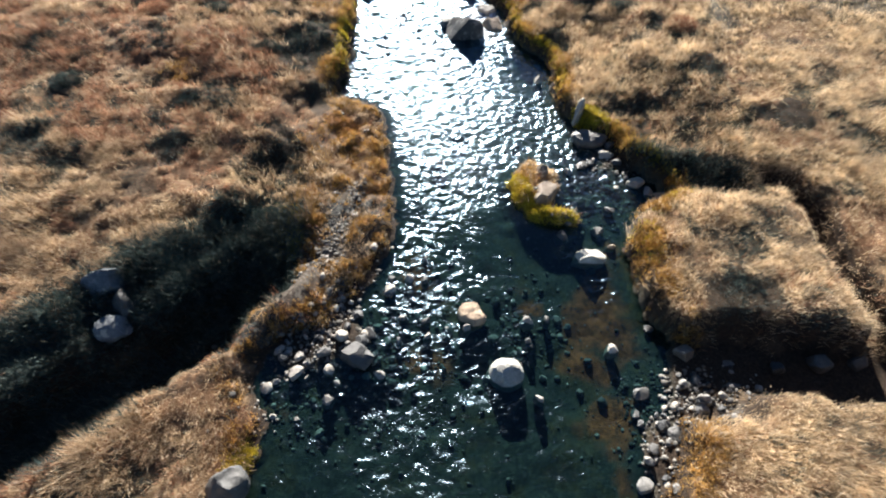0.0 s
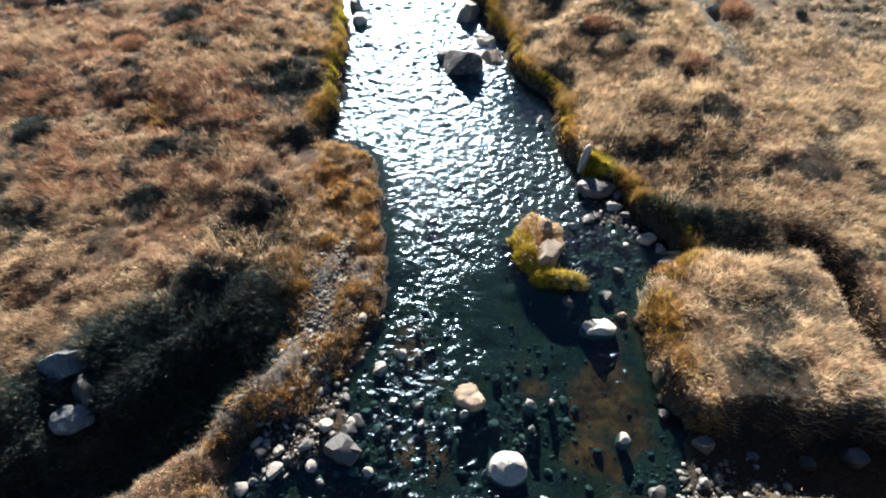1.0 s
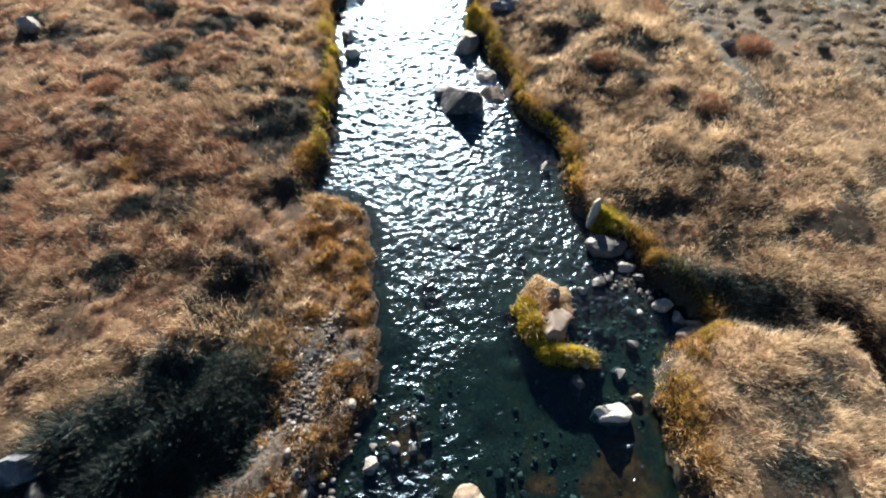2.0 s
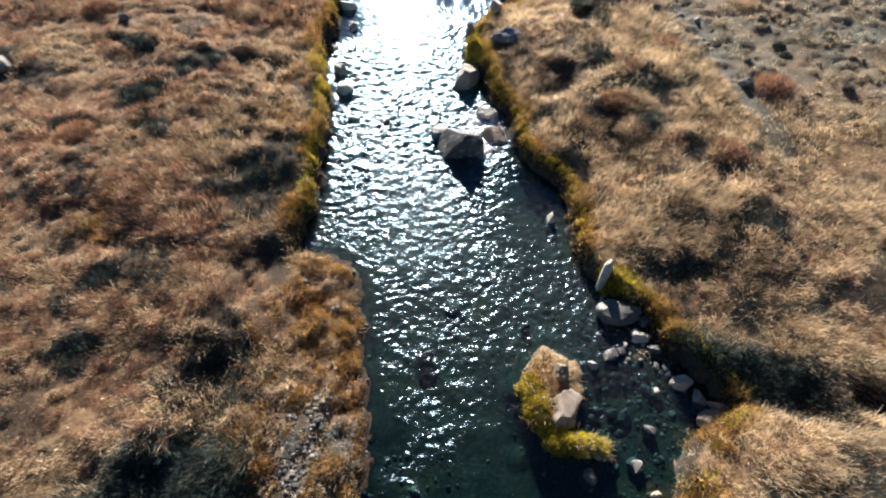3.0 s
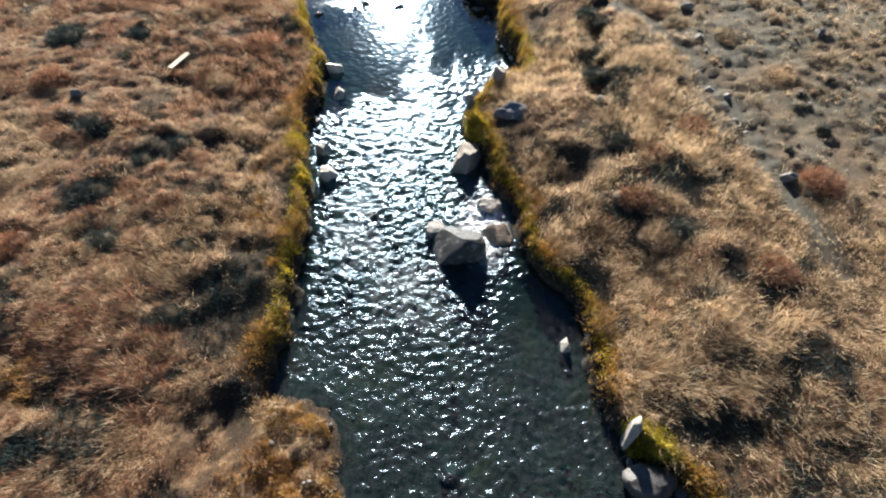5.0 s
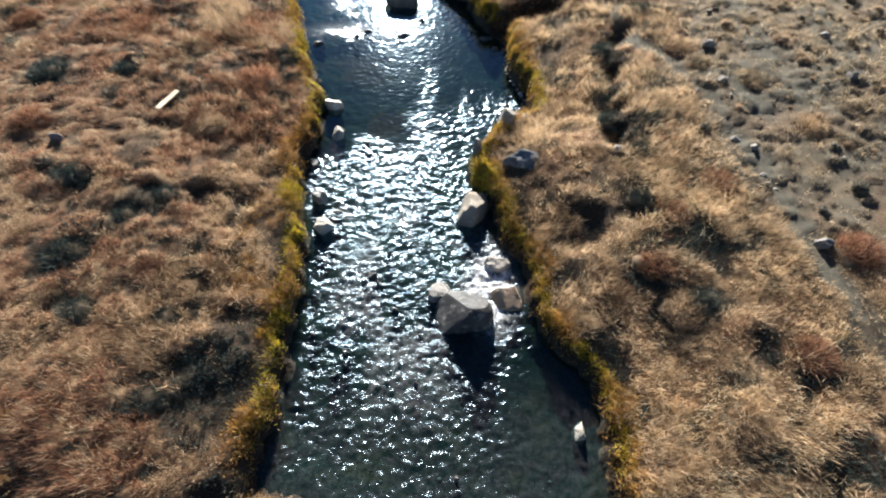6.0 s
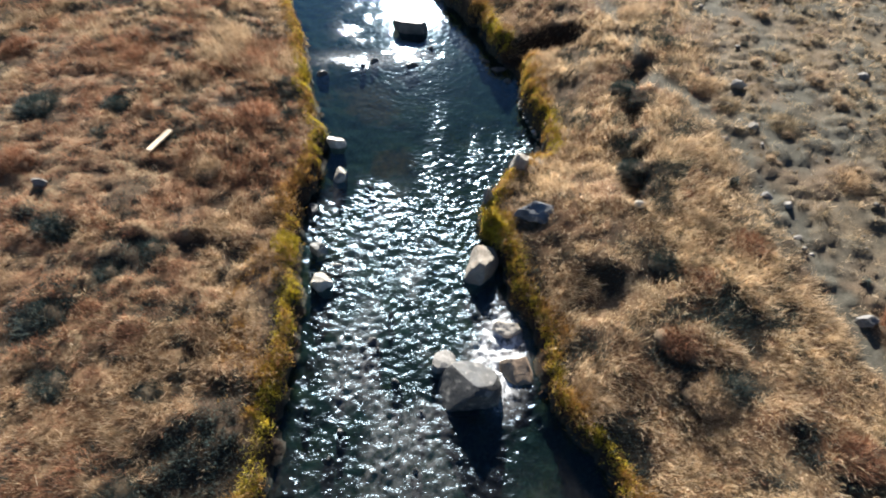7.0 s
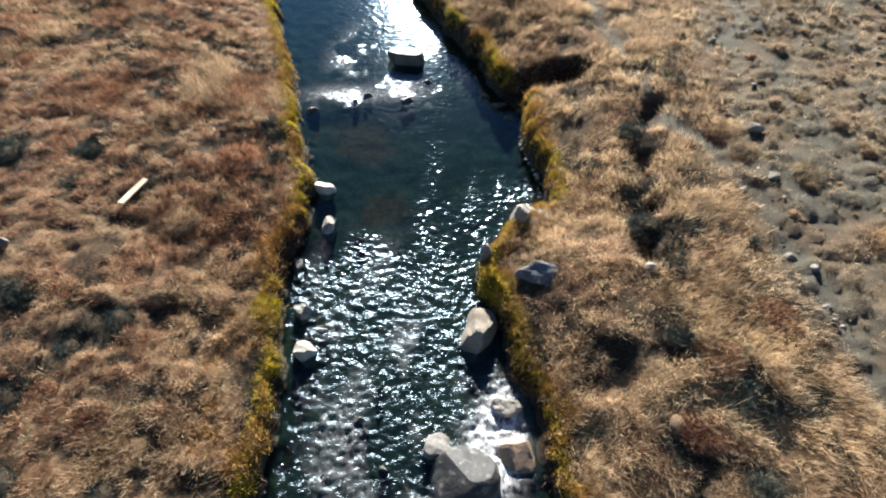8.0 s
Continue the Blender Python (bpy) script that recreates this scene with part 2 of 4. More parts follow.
# the larger patches of shade, painted as dark blades: x, y, half sizes
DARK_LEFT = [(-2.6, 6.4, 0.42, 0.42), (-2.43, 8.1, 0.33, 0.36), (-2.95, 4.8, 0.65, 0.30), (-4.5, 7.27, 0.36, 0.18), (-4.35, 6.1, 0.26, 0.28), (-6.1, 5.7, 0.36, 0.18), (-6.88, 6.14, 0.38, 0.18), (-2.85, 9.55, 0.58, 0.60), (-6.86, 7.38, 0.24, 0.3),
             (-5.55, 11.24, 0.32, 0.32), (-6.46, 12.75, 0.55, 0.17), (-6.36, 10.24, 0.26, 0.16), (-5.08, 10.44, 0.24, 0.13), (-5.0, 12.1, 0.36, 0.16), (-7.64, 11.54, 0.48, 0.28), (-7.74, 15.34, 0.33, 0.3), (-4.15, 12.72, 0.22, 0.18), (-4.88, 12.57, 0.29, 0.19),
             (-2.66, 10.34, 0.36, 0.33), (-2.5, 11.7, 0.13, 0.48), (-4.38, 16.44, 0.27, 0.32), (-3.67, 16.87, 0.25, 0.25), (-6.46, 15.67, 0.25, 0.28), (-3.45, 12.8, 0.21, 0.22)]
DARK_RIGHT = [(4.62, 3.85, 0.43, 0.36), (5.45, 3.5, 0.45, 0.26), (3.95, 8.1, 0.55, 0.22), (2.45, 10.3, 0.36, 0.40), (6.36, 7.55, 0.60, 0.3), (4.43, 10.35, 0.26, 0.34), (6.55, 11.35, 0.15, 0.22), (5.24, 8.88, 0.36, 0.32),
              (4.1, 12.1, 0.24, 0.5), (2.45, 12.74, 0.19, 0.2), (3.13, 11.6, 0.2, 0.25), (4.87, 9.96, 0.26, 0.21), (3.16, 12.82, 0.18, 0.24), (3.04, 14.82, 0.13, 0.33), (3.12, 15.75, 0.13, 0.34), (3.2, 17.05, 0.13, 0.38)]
RUST = [(-6.2, 9.3, 1.3, 0.8), (-5.6, 13.6, 1.6, 0.8), (-7.2, 16.5, 1.6, 1.2), (-4.9, 9.0, 0.6, 0.5), (-6.4, 7.0, 0.9, 0.6), (-5.0, 15.6, 0.8, 0.6), (4.2, 11.5, 0.4, 0.7), (3.6, 12.3, 0.35, 0.6), (5.0, 10.1, 0.5, 0.5), (3.7, 11.0, 0.4, 0.4), (6.3, 12.1, 0.3, 0.35), (3.6, 14.5, 0.35, 0.4)]
STRIP = [(5.6, -1.3), (4.4, -1.5), (3.5, -1.85)]
RUT = [(14.3, 2.95), (15.6, 3.08), (17.0, 3.2), (17.9, 3.55)]
ALGAE = [(2.8, 3.78, 0.65, 0.75), (2.4, 2.92, 0.5, 0.36), (2.72, 2.15, 0.42, 0.34), (-1.74, 1.9, 0.25, 0.3), (-0.05, 2.84, 0.5, 0.18), (1.7, 3.8, 0.25, 0.14), (2.86, 1.3, 0.25, 0.2), (-0.1, 4.25, 0.3, 0.3), (3.1, 4.7, 0.3, 0.5), (2.75, 8.5, 0.3, 0.5),
         (-2.0, 8.8, 0.2, 0.3), (-2.1, 17.6, 0.7, 0.7), (-1.4, 15.7, 0.45, 0.35), (1.25, 16.0, 0.25, 0.35), (-2.0, 12.9, 0.25, 0.3), (-1.9, 20.6, 0.6, 0.4)]
PALE = [(5.2, 1.9, 0.9, 0.7), (4.4, 5.2, 0.7, 0.5), (3.4, 9.0, 0.7, 0.5), (-3.3, 5.4, 0.7, 0.4), (-3.6, 8.8, 0.6, 0.7), (1.3, 14.7, 0.4, 0.3), (2.2, 16.8, 0.6, 1.0)]
GOLD = [(-3.1, 12.3, 0.2, 0.8), (-2.95, 11.2, 0.18, 0.3), (3.45, 7.6, 0.28, 0.22), (2.55, 9.0, 0.16, 0.45), (-2.35, 8.8, 0.2, 0.4), (-2.25, 5.2, 0.25, 0.7), (-2.2, 6.9, 0.22, 0.6), (3.55, 4.4, 0.2, 0.6), (-5.0, 8.2, 0.3, 0.35)]
TRACK2 = [(26.0, 6.6), (22.1, 5.98), (18.6, 5.25), (16.0, 4.85)]


def lattice(i, j, seed):
    v = np.sin(i * 127.1 + j * 311.7 + seed * 74.7) * 43758.5453
    return v - np.floor(v)


def value_noise(x, y, seed=0):
    i, j = np.floor(x), np.floor(y)
    u, v = x - i, y - j
    u, v = u * u * u * (u * (u * 6 - 15) + 10), v * v * v * (v * (v * 6 - 15) + 10)
    a, b = lattice(i, j, seed), lattice(i + 1, j, seed)
    c, d = lattice(i, j + 1, seed), lattice(i + 1, j + 1, seed)
    return a + (b - a) * u + (c - a) * v + (a - b - c + d) * u * v - 0.5


def fbm(x, y, seed=0, octaves=4):
    s, amp = 0.0, 1.0
    for k in range(octaves):
        s = s + amp * value_noise(x, y, seed + k * 13)
        x, y, amp = 0.8 * x * 2.1 - 0.6 * y * 2.1, 0.6 * x * 2.1 + 0.8 * y * 2.1, amp * 0.5
    return s


def step(v, a=0.0, b=1.0):
    t = np.clip((v - a) / (b - a), 0, 1)
    return t * t * (3 - 2 * t)


def away(x, y, line):
    """Distance to a line of (y, x) corners."""
    best = np.full(np.shape(x), 1e9)
    for (y0, x0), (y1, x1) in zip(line, line[1:]):
        dx, dy = x1 - x0, y1 - y0
        t = np.clip(((x - x0) * dx + (y - y0) * dy) / (dx * dx + dy * dy), 0, 1)
        best = np.minimum(best, np.hypot(x - x0 - t * dx, y - y0 - t * dy))
    return best


def side(x, y, line, sign):
    """Distance to a line, positive on its land side (sign -1: towards smaller x)."""
    lx = np.interp(y, [p[0] for p in line], [p[1] for p in line])
    return away(x, y, line) * np.where((x - lx) * sign > 0, 1.0, -1.0)


def scar(x, y):
    """The eroded peat face above the shingle."""
    return np.clip(1.15 * np.exp(-(((x - 4.45) / 1.0) ** 4 + ((y - 6.46 + 0.33 * (x - 4.5)) / 0.42) ** 4)), 0, 1)


def shade_patches(x, y):
    """Where dark blades take the place of the dry grass, to paint shade."""
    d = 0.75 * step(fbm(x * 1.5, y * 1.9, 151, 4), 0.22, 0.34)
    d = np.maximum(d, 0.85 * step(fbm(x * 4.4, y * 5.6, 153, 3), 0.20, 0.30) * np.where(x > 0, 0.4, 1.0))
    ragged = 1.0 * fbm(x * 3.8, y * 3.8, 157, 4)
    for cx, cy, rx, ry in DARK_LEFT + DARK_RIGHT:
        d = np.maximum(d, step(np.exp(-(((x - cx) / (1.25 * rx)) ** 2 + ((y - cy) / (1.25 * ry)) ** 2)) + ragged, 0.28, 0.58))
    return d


def shoulders(x, y):
    """Tall clumps behind the dark patches, which lie in their shade."""
    d = np.zeros(np.shape(x))
    for cx, cy, rx, ry in DARK_LEFT + DARK_RIGHT:
        d = np.maximum(d, np.exp(-((x - cx) / (1.15 * rx)) ** 2 - ((y - cy - 0.75 * ry - 0.10) / (0.45 * ry + 0.10)) ** 2))
    return np.where(x > 0, 0.6, 1.0) * d * np.clip(1 + 1.8 * fbm(x * 3.5, y * 3.5, 261, 3), 0, 2)


def blots(x, y, places, seed):
    """Ragged patches round the given places."""
    ragged = 0.8 * fbm(x * 2.6, y * 2.6, seed, 4)
    d = np.zeros(np.shape(x))
    for cx, cy, rx, ry in places:
        d = np.maximum(d, step(np.exp(-(((x - cx) / rx) ** 2 + ((y - cy) / ry) ** 2)) + ragged, 0.25, 0.6) * np.exp(-(((x - cx) / rx) ** 2 + ((y - cy) / ry) ** 2) * 0.25))
    return d


def survey(x, y):
    """All that the plan knows of places x, y: the height and the kinds of ground there."""
    wob = 0.13 * fbm(x * 2.2, y * 2.2, 5, 3) + 0.10 * fbm(x * 6.5, y * 6.5, 8, 2)
    sl, sr = side(x, y, LEFT, -1) + wob, side(x, y, RIGHT, 1) + wob
    main = side(x, y, BANK, -1) + wob
    north = step(y, 7.0, 9.5)
    # left: a low bar by the water, the main bank behind it, a ditch between them
    low = 0.17 * step(sl, 0.0, 0.35) + 0.06 * step(sl, 0.3, 0.9)
    rd = away(x, y, RIDGE)
    low = low + 0.13 * np.exp(-(rd / 0.5) ** 2) * step(sl, 0.0, 0.4)
    high_s = 0.06 * step(main, -0.1, 0.4) + 0.44 * step(main, 0.35, 1.1) + 0.14 * step(main, 1.3, 3.5)
    high_n = 0.37 * step(main, -0.02, 0.13) + 0.42 * step(main, 0.15, 3.0)
    left = np.maximum(low, high_s * (1 - north) + high_n * north)
    td = away(x, y, TRENCH)
    cut = np.exp(-((td + 0.22 * fbm(x * 2.4, y * 2.4, 251, 3)) / 0.52) ** 6) * (1 - step(y, 4.2, 5.2))
    left = left * (1 - cut) + cut * (-0.34 + 0.42 * step(y, 3.0, 4.8))
    # right: block banks cut by an inlet and a crack
    rim = np.interp(y, [0.0, 5.0, 6.2, 7.0, 12.4, 13.4, 15.0, 17.0, 19.0, 23.0], [0.46, 0.48, 0.38, 0.30, 0.27, 0.42, 0.46, 0.52, 0.55, 0.50])
    top = 0.50 + 0.055 * np.clip(y - 5, 0, 11) + 0.05 * np.clip(x - 3, 0, 4)
    right = rim * step(sr, -0.02, 0.12) + (top - rim) * step(sr, 0.10, np.interp(y, [5.5, 7.5], [0.9, 2.2]))
    idist = away(x, y, INLET)
    cut_i = np.exp(-((idist + 0.2 * fbm(x * 2.2, y * 2.2, 255, 3)) / 0.52) ** 8)
    right = right * (1 - cut_i) + cut_i * (0.055 + 0.03 * fbm(x * 4, y * 4, 193, 2))
    cut_c = np.exp(-(away(x, y, CRACK) / 0.17) ** 2)
    right = right * (1 - cut_c) + cut_c * 0.08
    right = right - 0.34 * np.exp(-(away(x, y, RUT) / 0.2) ** 2) * step(fbm(x * 1.2, y * 1.6, 221, 2), -0.3, -0.1)
    beach = np.exp(-(np.hypot((x - 3.75) / 0.62, (y - 2.35) / 0.36) + 0.3 * fbm(x * 3, y * 3, 241, 2)) ** 6)
    right = right * (1 - beach) + beach * 0.06
    cut_s = scar(x, y)
    right = right * (1 - cut_s) + cut_s * (0.20 + 0.34 * step(y - 6.46 + 0.33 * (x - 4.5), -0.45, 0.5) + 0.12 * fbm(x * 6, y * 6, 47, 3))
    cut_n = np.exp(-(away(x, y, NOTCH) / 0.32) ** 6)
    right = right * (1 - cut_n) + cut_n * 0.02
    wet = (sl < 0) & (sr < 0)
    inside = np.minimum(-sl, -sr)
    bed = -0.04 - 0.17 * step(inside / (1 - 0.7 * step(y, 8.3, 9.3)), 0.0, 1.1) + 0.06 * fbm(x * 3.0, y * 3.0, 21, 4)
    shoal = np.exp(-(((x - 2.9) / 0.9) ** 2 + ((y - 6.9) / 0.8) ** 2)) + np.exp(-(((x + 1.2) / 0.8) ** 2 + ((y - 2.8) / 0.7) ** 2)) + np.exp(-(((x - 3.2) / 0.45) ** 2 + ((y - 1.7) / 0.9) ** 2))
    bed = bed + 0.11 * np.clip(shoal + np.exp(-(((x + 1.5) / 1.8) ** 2 + ((y - 19.3) / 0.9) ** 2)) + np.exp(-(((x - 0.5) / 1.0) ** 2 + ((y - 11.7) / 0.8) ** 2)), 0, 1)
    rag = 0.35 * fbm(x * 3.2, y * 3.2, 191, 3)
    isle = np.maximum(np.exp(-((np.hypot((x - 1.83) / 0.46, (y - 6.15) / 0.80) + rag) ** 4)), np.exp(-((np.hypot((x - 2.05) / 0.52, (y - 5.52) / 0.20) + rag) ** 4)))
    bed = bed + isle * (0.36 + 0.16 * fbm(x * 4, y * 4, 3, 2))
    bed = bed * (1 - isle * 0.2)
    land = np.where(sl > 0, left, np.where(sr > 0, right, bed))
    # hummocks
    s = np.where(sl > 0, np.minimum(sl, np.abs(main) + 0.3), sr)
    cuts = np.maximum(np.maximum(np.maximum(np.maximum(cut, beach), cut_i), cut_s), np.maximum(cut_c, cut_n))
    plain = step(x, 3.6, 5.4) * step(y - np.interp(x, [3.7, 7.0, 10.0, 16.0], [13.4, 11.0, 10.2, 9.0]), -0.7, 1.0)
    track = np.maximum(np.exp(-((away(x, y, TRACK) + 0.3 * fbm(x * 2.5, y * 2.5, 263, 3)) / 0.22) ** 2) * step(y, 8.5, 11.5), 0.6 * np.exp(-(away(x, y, TRACK2) / 0.3) ** 2))
    onbar = (sl > 0) * (1 - step(main, -0.3, 0.2)) * step(y, 2.3, 2.9)
    wl = (1 - 0.65 * step(x, 1.5, 3.0)) * step(s, 0.05, 0.9) * (1 - cuts) * (1 - 0.75 * plain) * (1 - 0.6 * onbar)
    n1 = fbm(x * 0.8, y * 1.0, 31, 3)
    n2 = fbm(x * 2.4, y * 2.9, 37, 3)
    hollow = shade_patches(x, y)
    hum = 0.07 * step(n1, -0.3, 0.3) + 0.032 * step(n2, -0.3, 0.25) + 0.03 * fbm(x * 6.0, y * 6.0, 41, 3) - 0.035 * hollow - 0.05
    far = 1 / (1 + (np.hypot(x, y - 12) / 60) ** 2)
    z = land + wl * hum * far + 0.075 * shoulders(x, y) * step(s, 0.1, 0.45) * (1 - cuts) * (~wet) + plain * (0.05 * fbm(x * 2.8, y * 2.8, 181, 4) + 0.045 * step(fbm(x * 6.2, y * 7.0, 211, 3), 0.06, 0.24)) + onbar * step(sl, 0.05, 0.3) * (0.09 * fbm(x * 3.6, y * 3.2, 161, 3) + 0.13 * (1 - np.exp(-(away(x, y, STRIP) / 0.3) ** 4)) * fbm(x * 8.5, y * 8.0, 163, 2)) - 0.05 * track * (~wet)
    return dict(beach=beach, z=z, sl=sl, sr=sr, main=main, wet=wet, isle=isle, cuts=cuts, inlet=cut_i, trench=cut, crack=cut_c, plain=plain, track=track, onbar=onbar * 1.0, strip=np.exp(-(away(x, y, STRIP) / 0.27) ** 4) * step(0.4 + wob * 4, 0.1, 0.3), inside=inside, notch=cut_n, hollow=np.clip(hollow, 0, 1) * step(s, 0.04, 0.2) * (1 - cuts) * (1 - plain) * (1 - onbar) * (~wet))


def mesh_object(name, verts, faces, material, smooth=True):
    me = bpy.data.meshes.new(name)
    verts, faces = np.asarray(verts, np.float32), np.asarray(faces, np.int32)
    k = faces.shape[1]
    me.vertices.add(len(verts))
    me.vertices.foreach_set("co", verts.ravel())
    me.loops.add(faces.size)
    me.loops.foreach_set("vertex_index", faces.ravel())
    me.polygons.add(len(faces))
    me.polygons.foreach_set("loop_start", np.arange(0, faces.size, k, dtype=np.int32))
    if smooth:
        me.polygons.foreach_set("use_smooth", np.ones(len(faces), bool))
    me.update(calc_edges=True)
    me.materials.append(material)
    return new(name, me)


def layer(ob, name, values):
    ob.data.attributes.new(name, "FLOAT", "POINT").data.foreach_set("value", np.asarray(values, np.float32).ravel())


def sheet(xs, ys):
    gx, gy = np.meshgrid(xs, ys)
    w = len(xs)
    i = np.arange(len(xs) * len(ys)).reshape(len(ys), w)
    quads = np.stack([i[:-1, :-1], i[:-1, 1:], i[1:, 1:], i[1:, :-1]], -1).reshape(-1, 4)
    return gx.ravel(), gy.ravel(), quads


def axis(lo, hi, cell, reach):
    grow = cell * 1.28 ** np.arange(1, 40)
    out = np.cumsum(grow)
    out = out[out < reach]
    return np.concatenate([(lo - out)[::-1], np.arange(lo, hi, cell), hi + out])


# ---------------------------------------------------------------- ground and water
GX, GY = axis(-13, 13, 0.07, 900), axis(-1.5, 27, 0.07, 900)
gx, gy, quads = sheet(GX, GY)
S = survey(gx, gy)
GZ = S["z"].reshape(len(GY), len(GX))
ground = mesh_object("ground", np.stack([gx, gy, S["z"]], -1), quads, MAT_GROUND)
tagged(ground, "tawny moorland turf with a stony creek bed cut through it", "ground", kind="structure")
bare = np.clip(np.maximum(1.2 * S["track"], S["plain"] * (0.75 + 0.8 * fbm(gx * 1.3, gy * 1.3, 51, 3))), 0, 1)
layer(ground, "bare", bare)
gravel = np.maximum(S["onbar"] * step(fbm(gx * 1.7, gy * 1.2, 55, 3), -0.05, 0.2), 0.25 * S["inlet"])
layer(ground, "gravel", np.clip(np.maximum(np.maximum(gravel, S["beach"]), 0.8 * S["strip"]), 0, 1))
rise_y, rise_x = np.gradient(GZ, GY, GX)
cliff = step(np.hypot(rise_x, rise_y), 0.9, 1.7).ravel()
# bare peat on scar and banks; painted shade in notch, inlet, ditch, patches
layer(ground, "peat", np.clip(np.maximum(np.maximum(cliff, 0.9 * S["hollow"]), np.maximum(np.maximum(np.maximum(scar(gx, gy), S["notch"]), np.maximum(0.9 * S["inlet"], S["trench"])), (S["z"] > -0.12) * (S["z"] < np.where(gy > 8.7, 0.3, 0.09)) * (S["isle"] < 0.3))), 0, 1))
layer(ground, "algae", blots(gx, gy, ALGAE, 231) * S["wet"] * step(-S["z"], 0.03, 0.09) * np.where(gy > 8, 0.45, 0.85))
layer(ground, "bed", S["wet"] * step(-S["z"], -0.03, 0.03))

wx, wy, wq = sheet(np.concatenate([[-140, -80, -40, -20, -12], np.arange(-8, 4.7, 0.026), [6, 8, 10, 13]]), np.concatenate([[-70, -40, -20, -8, -4], np.arange(-1.5, 27, 0.026), [30, 40, 60, 90, 150, 300, 590]]))
W = survey(wx, wy)


def spot(x, y, cx, cy, rx, ry):
    return np.exp(-(((x - cx) / rx) ** 2 + ((y - cy) / ry) ** 2))


edge_y = wy + 1.6 * fbm(wx * 0.9, wy * 0.6, 171, 3) - 0.35 * wx
riffle = 0.40 + 0.80 * step(wy, 7.5, 10.5) * (1 - step(edge_y, 13.8, 16.2)) + 0.3 * step(wy, 5.0, 7.0) * (1 - step(wy, 8, 9.5))
riffle = riffle * (1 - 0.85 * spot(wx, wy, 1.75, 9.9, 0.75, 1.3)) * (1 - 0.7 * spot(wx, wy, 1.6, 4.6, 1.4, 1.6))
riffle = riffle - 0.38 * step(edge_y, 14.4, 16.4) + 0.24 * spot(wx, wy, -0.55, 16.3, 0.28, 1.6) + 0.2 * spot(wx, wy, 0.25, 16.3, 0.15, 1.2)
rapids = step(fbm(wx * 1.9, wy * 1.5, 173, 3), -0.12, 0.14) * (spot(wx, wy, -2.6, 18.7, 0.7, 0.3) + spot(wx, wy, -1.6, 18.95, 0.6, 0.35) + spot(wx, wy, -2.7, 20.4, 0.5, 0.7) + spot(wx, wy, -1.7, 21.3, 0.9, 0.6) + spot(wx, wy, -2.2, 19.6, 0.3, 0.6) + spot(wx, wy, -0.8, 19.6, 0.35, 0.5))
riffle = riffle + 0.8 * np.clip(rapids, 0, 1) + (0.25 + 0.75 * step(fbm(wx * 2.2, wy * 2.2, 177, 3), -0.1, 0.25)) * spot(wx, wy, 0.25, 3.2, 0.75, 3.4) + 0.25 * step(fbm(wx * 2.2, wy * 2.2, 179, 3), 0.05, 0.3) * (1 - step(wy, 5.0, 7.0))
riffle = np.clip(riffle, 0.09, 1.5) * step(W["inside"], 0.0, 0.2)
# faint white along the riffle paints glare; by boulder and rapids it is foam
foam_glare = 0.13 * step(fbm(wx * 1.6, wy * 0.7, 131, 3), -0.15, 0.3) * step(wy, 9.0, 10.5) * (1 - step(wy, 13.5, 15.5)) * step(W["inside"], 0.15, 0.7) * (1 - spot(wx, wy, 1.75, 10.0, 0.8, 1.4)) * (1 - spot(wx, wy, 0.45, 10.35, 0.45, 0.5)) + 0.02 * step(wy, 5.0, 8.0) * (1 - step(wy, 9.0, 10.5)) + 0.55 * np.clip(rapids, 0, 1) + 4.0 * spot(wx, wy, 0.86, 11.62, 0.22, 0.48) + 0.5 * spot(wx, wy, 0.55, 11.6, 0.2, 0.2) + 0.35 * spot(wx, wy, -2.6, 18.9, 0.7, 0.25) + 0.35 * spot(wx, wy, -1.5, 19.2, 0.5, 0.3)
drift = 0.12 * fbm(wx * 1.5, wy * 1.5, 71, 2)
wave = 0.034 * (0.25 - np.abs(fbm((wx + drift) * 4.2, (wy + 2 * drift) * 5.4, 61, 2))) + 0.024 * fbm((wx - drift) * 11.5, (wy + 2 * drift) * 12.0, 67, 2) + 0.011 * fbm(wx * 13, wy * 16, 73, 1)
wz = 1.25 * wave * riffle
keep = ((W["z"] < 0.05) & (W["trench"] < 0.05))[wq].any(1)
used = np.unique(wq[keep])
renum = np.zeros(len(wx), np.int64)
renum[used] = np.arange(len(used))
water = mesh_object("water", np.stack([wx, wy, wz], -1)[used], renum[wq[keep]], MAT_WATER)
tagged(water, "clear rippled creek water glittering in low sun", "water", kind="structure")
layer(water, "riffle", riffle[used])
layer(water, "foam_glare", np.clip(foam_glare, 0, 1)[used])


# ---------------------------------------------------------------- grasses


def in_sight(x, y):
    """The stretch of meadow that is grown with single blades."""
    half = np.interp(y, [-1, 1, 6, 12, 25, 27], [6.2, 6.6, 9.4, 12.0, 13.0, 13.0])
    return np.abs(x - 0.3) < half


def turf(x, y):
    """The height of the ground sheet, from its own corners."""
    i, j = np.clip(np.searchsorted(GX, x) - 1, 0, len(GX) - 2), np.clip(np.searchsorted(GY, y) - 1, 0, len(GY) - 2)
    u, v = (x - GX[i]) / (GX[i + 1] - GX[i]), (y - GY[j]) / (GY[j + 1] - GY[j])
    return (GZ[j, i] * (1 - u) + GZ[j, i + 1] * u) * (1 - v) + (GZ[j + 1, i] * (1 - u) + GZ[j + 1, i + 1] * u) * v


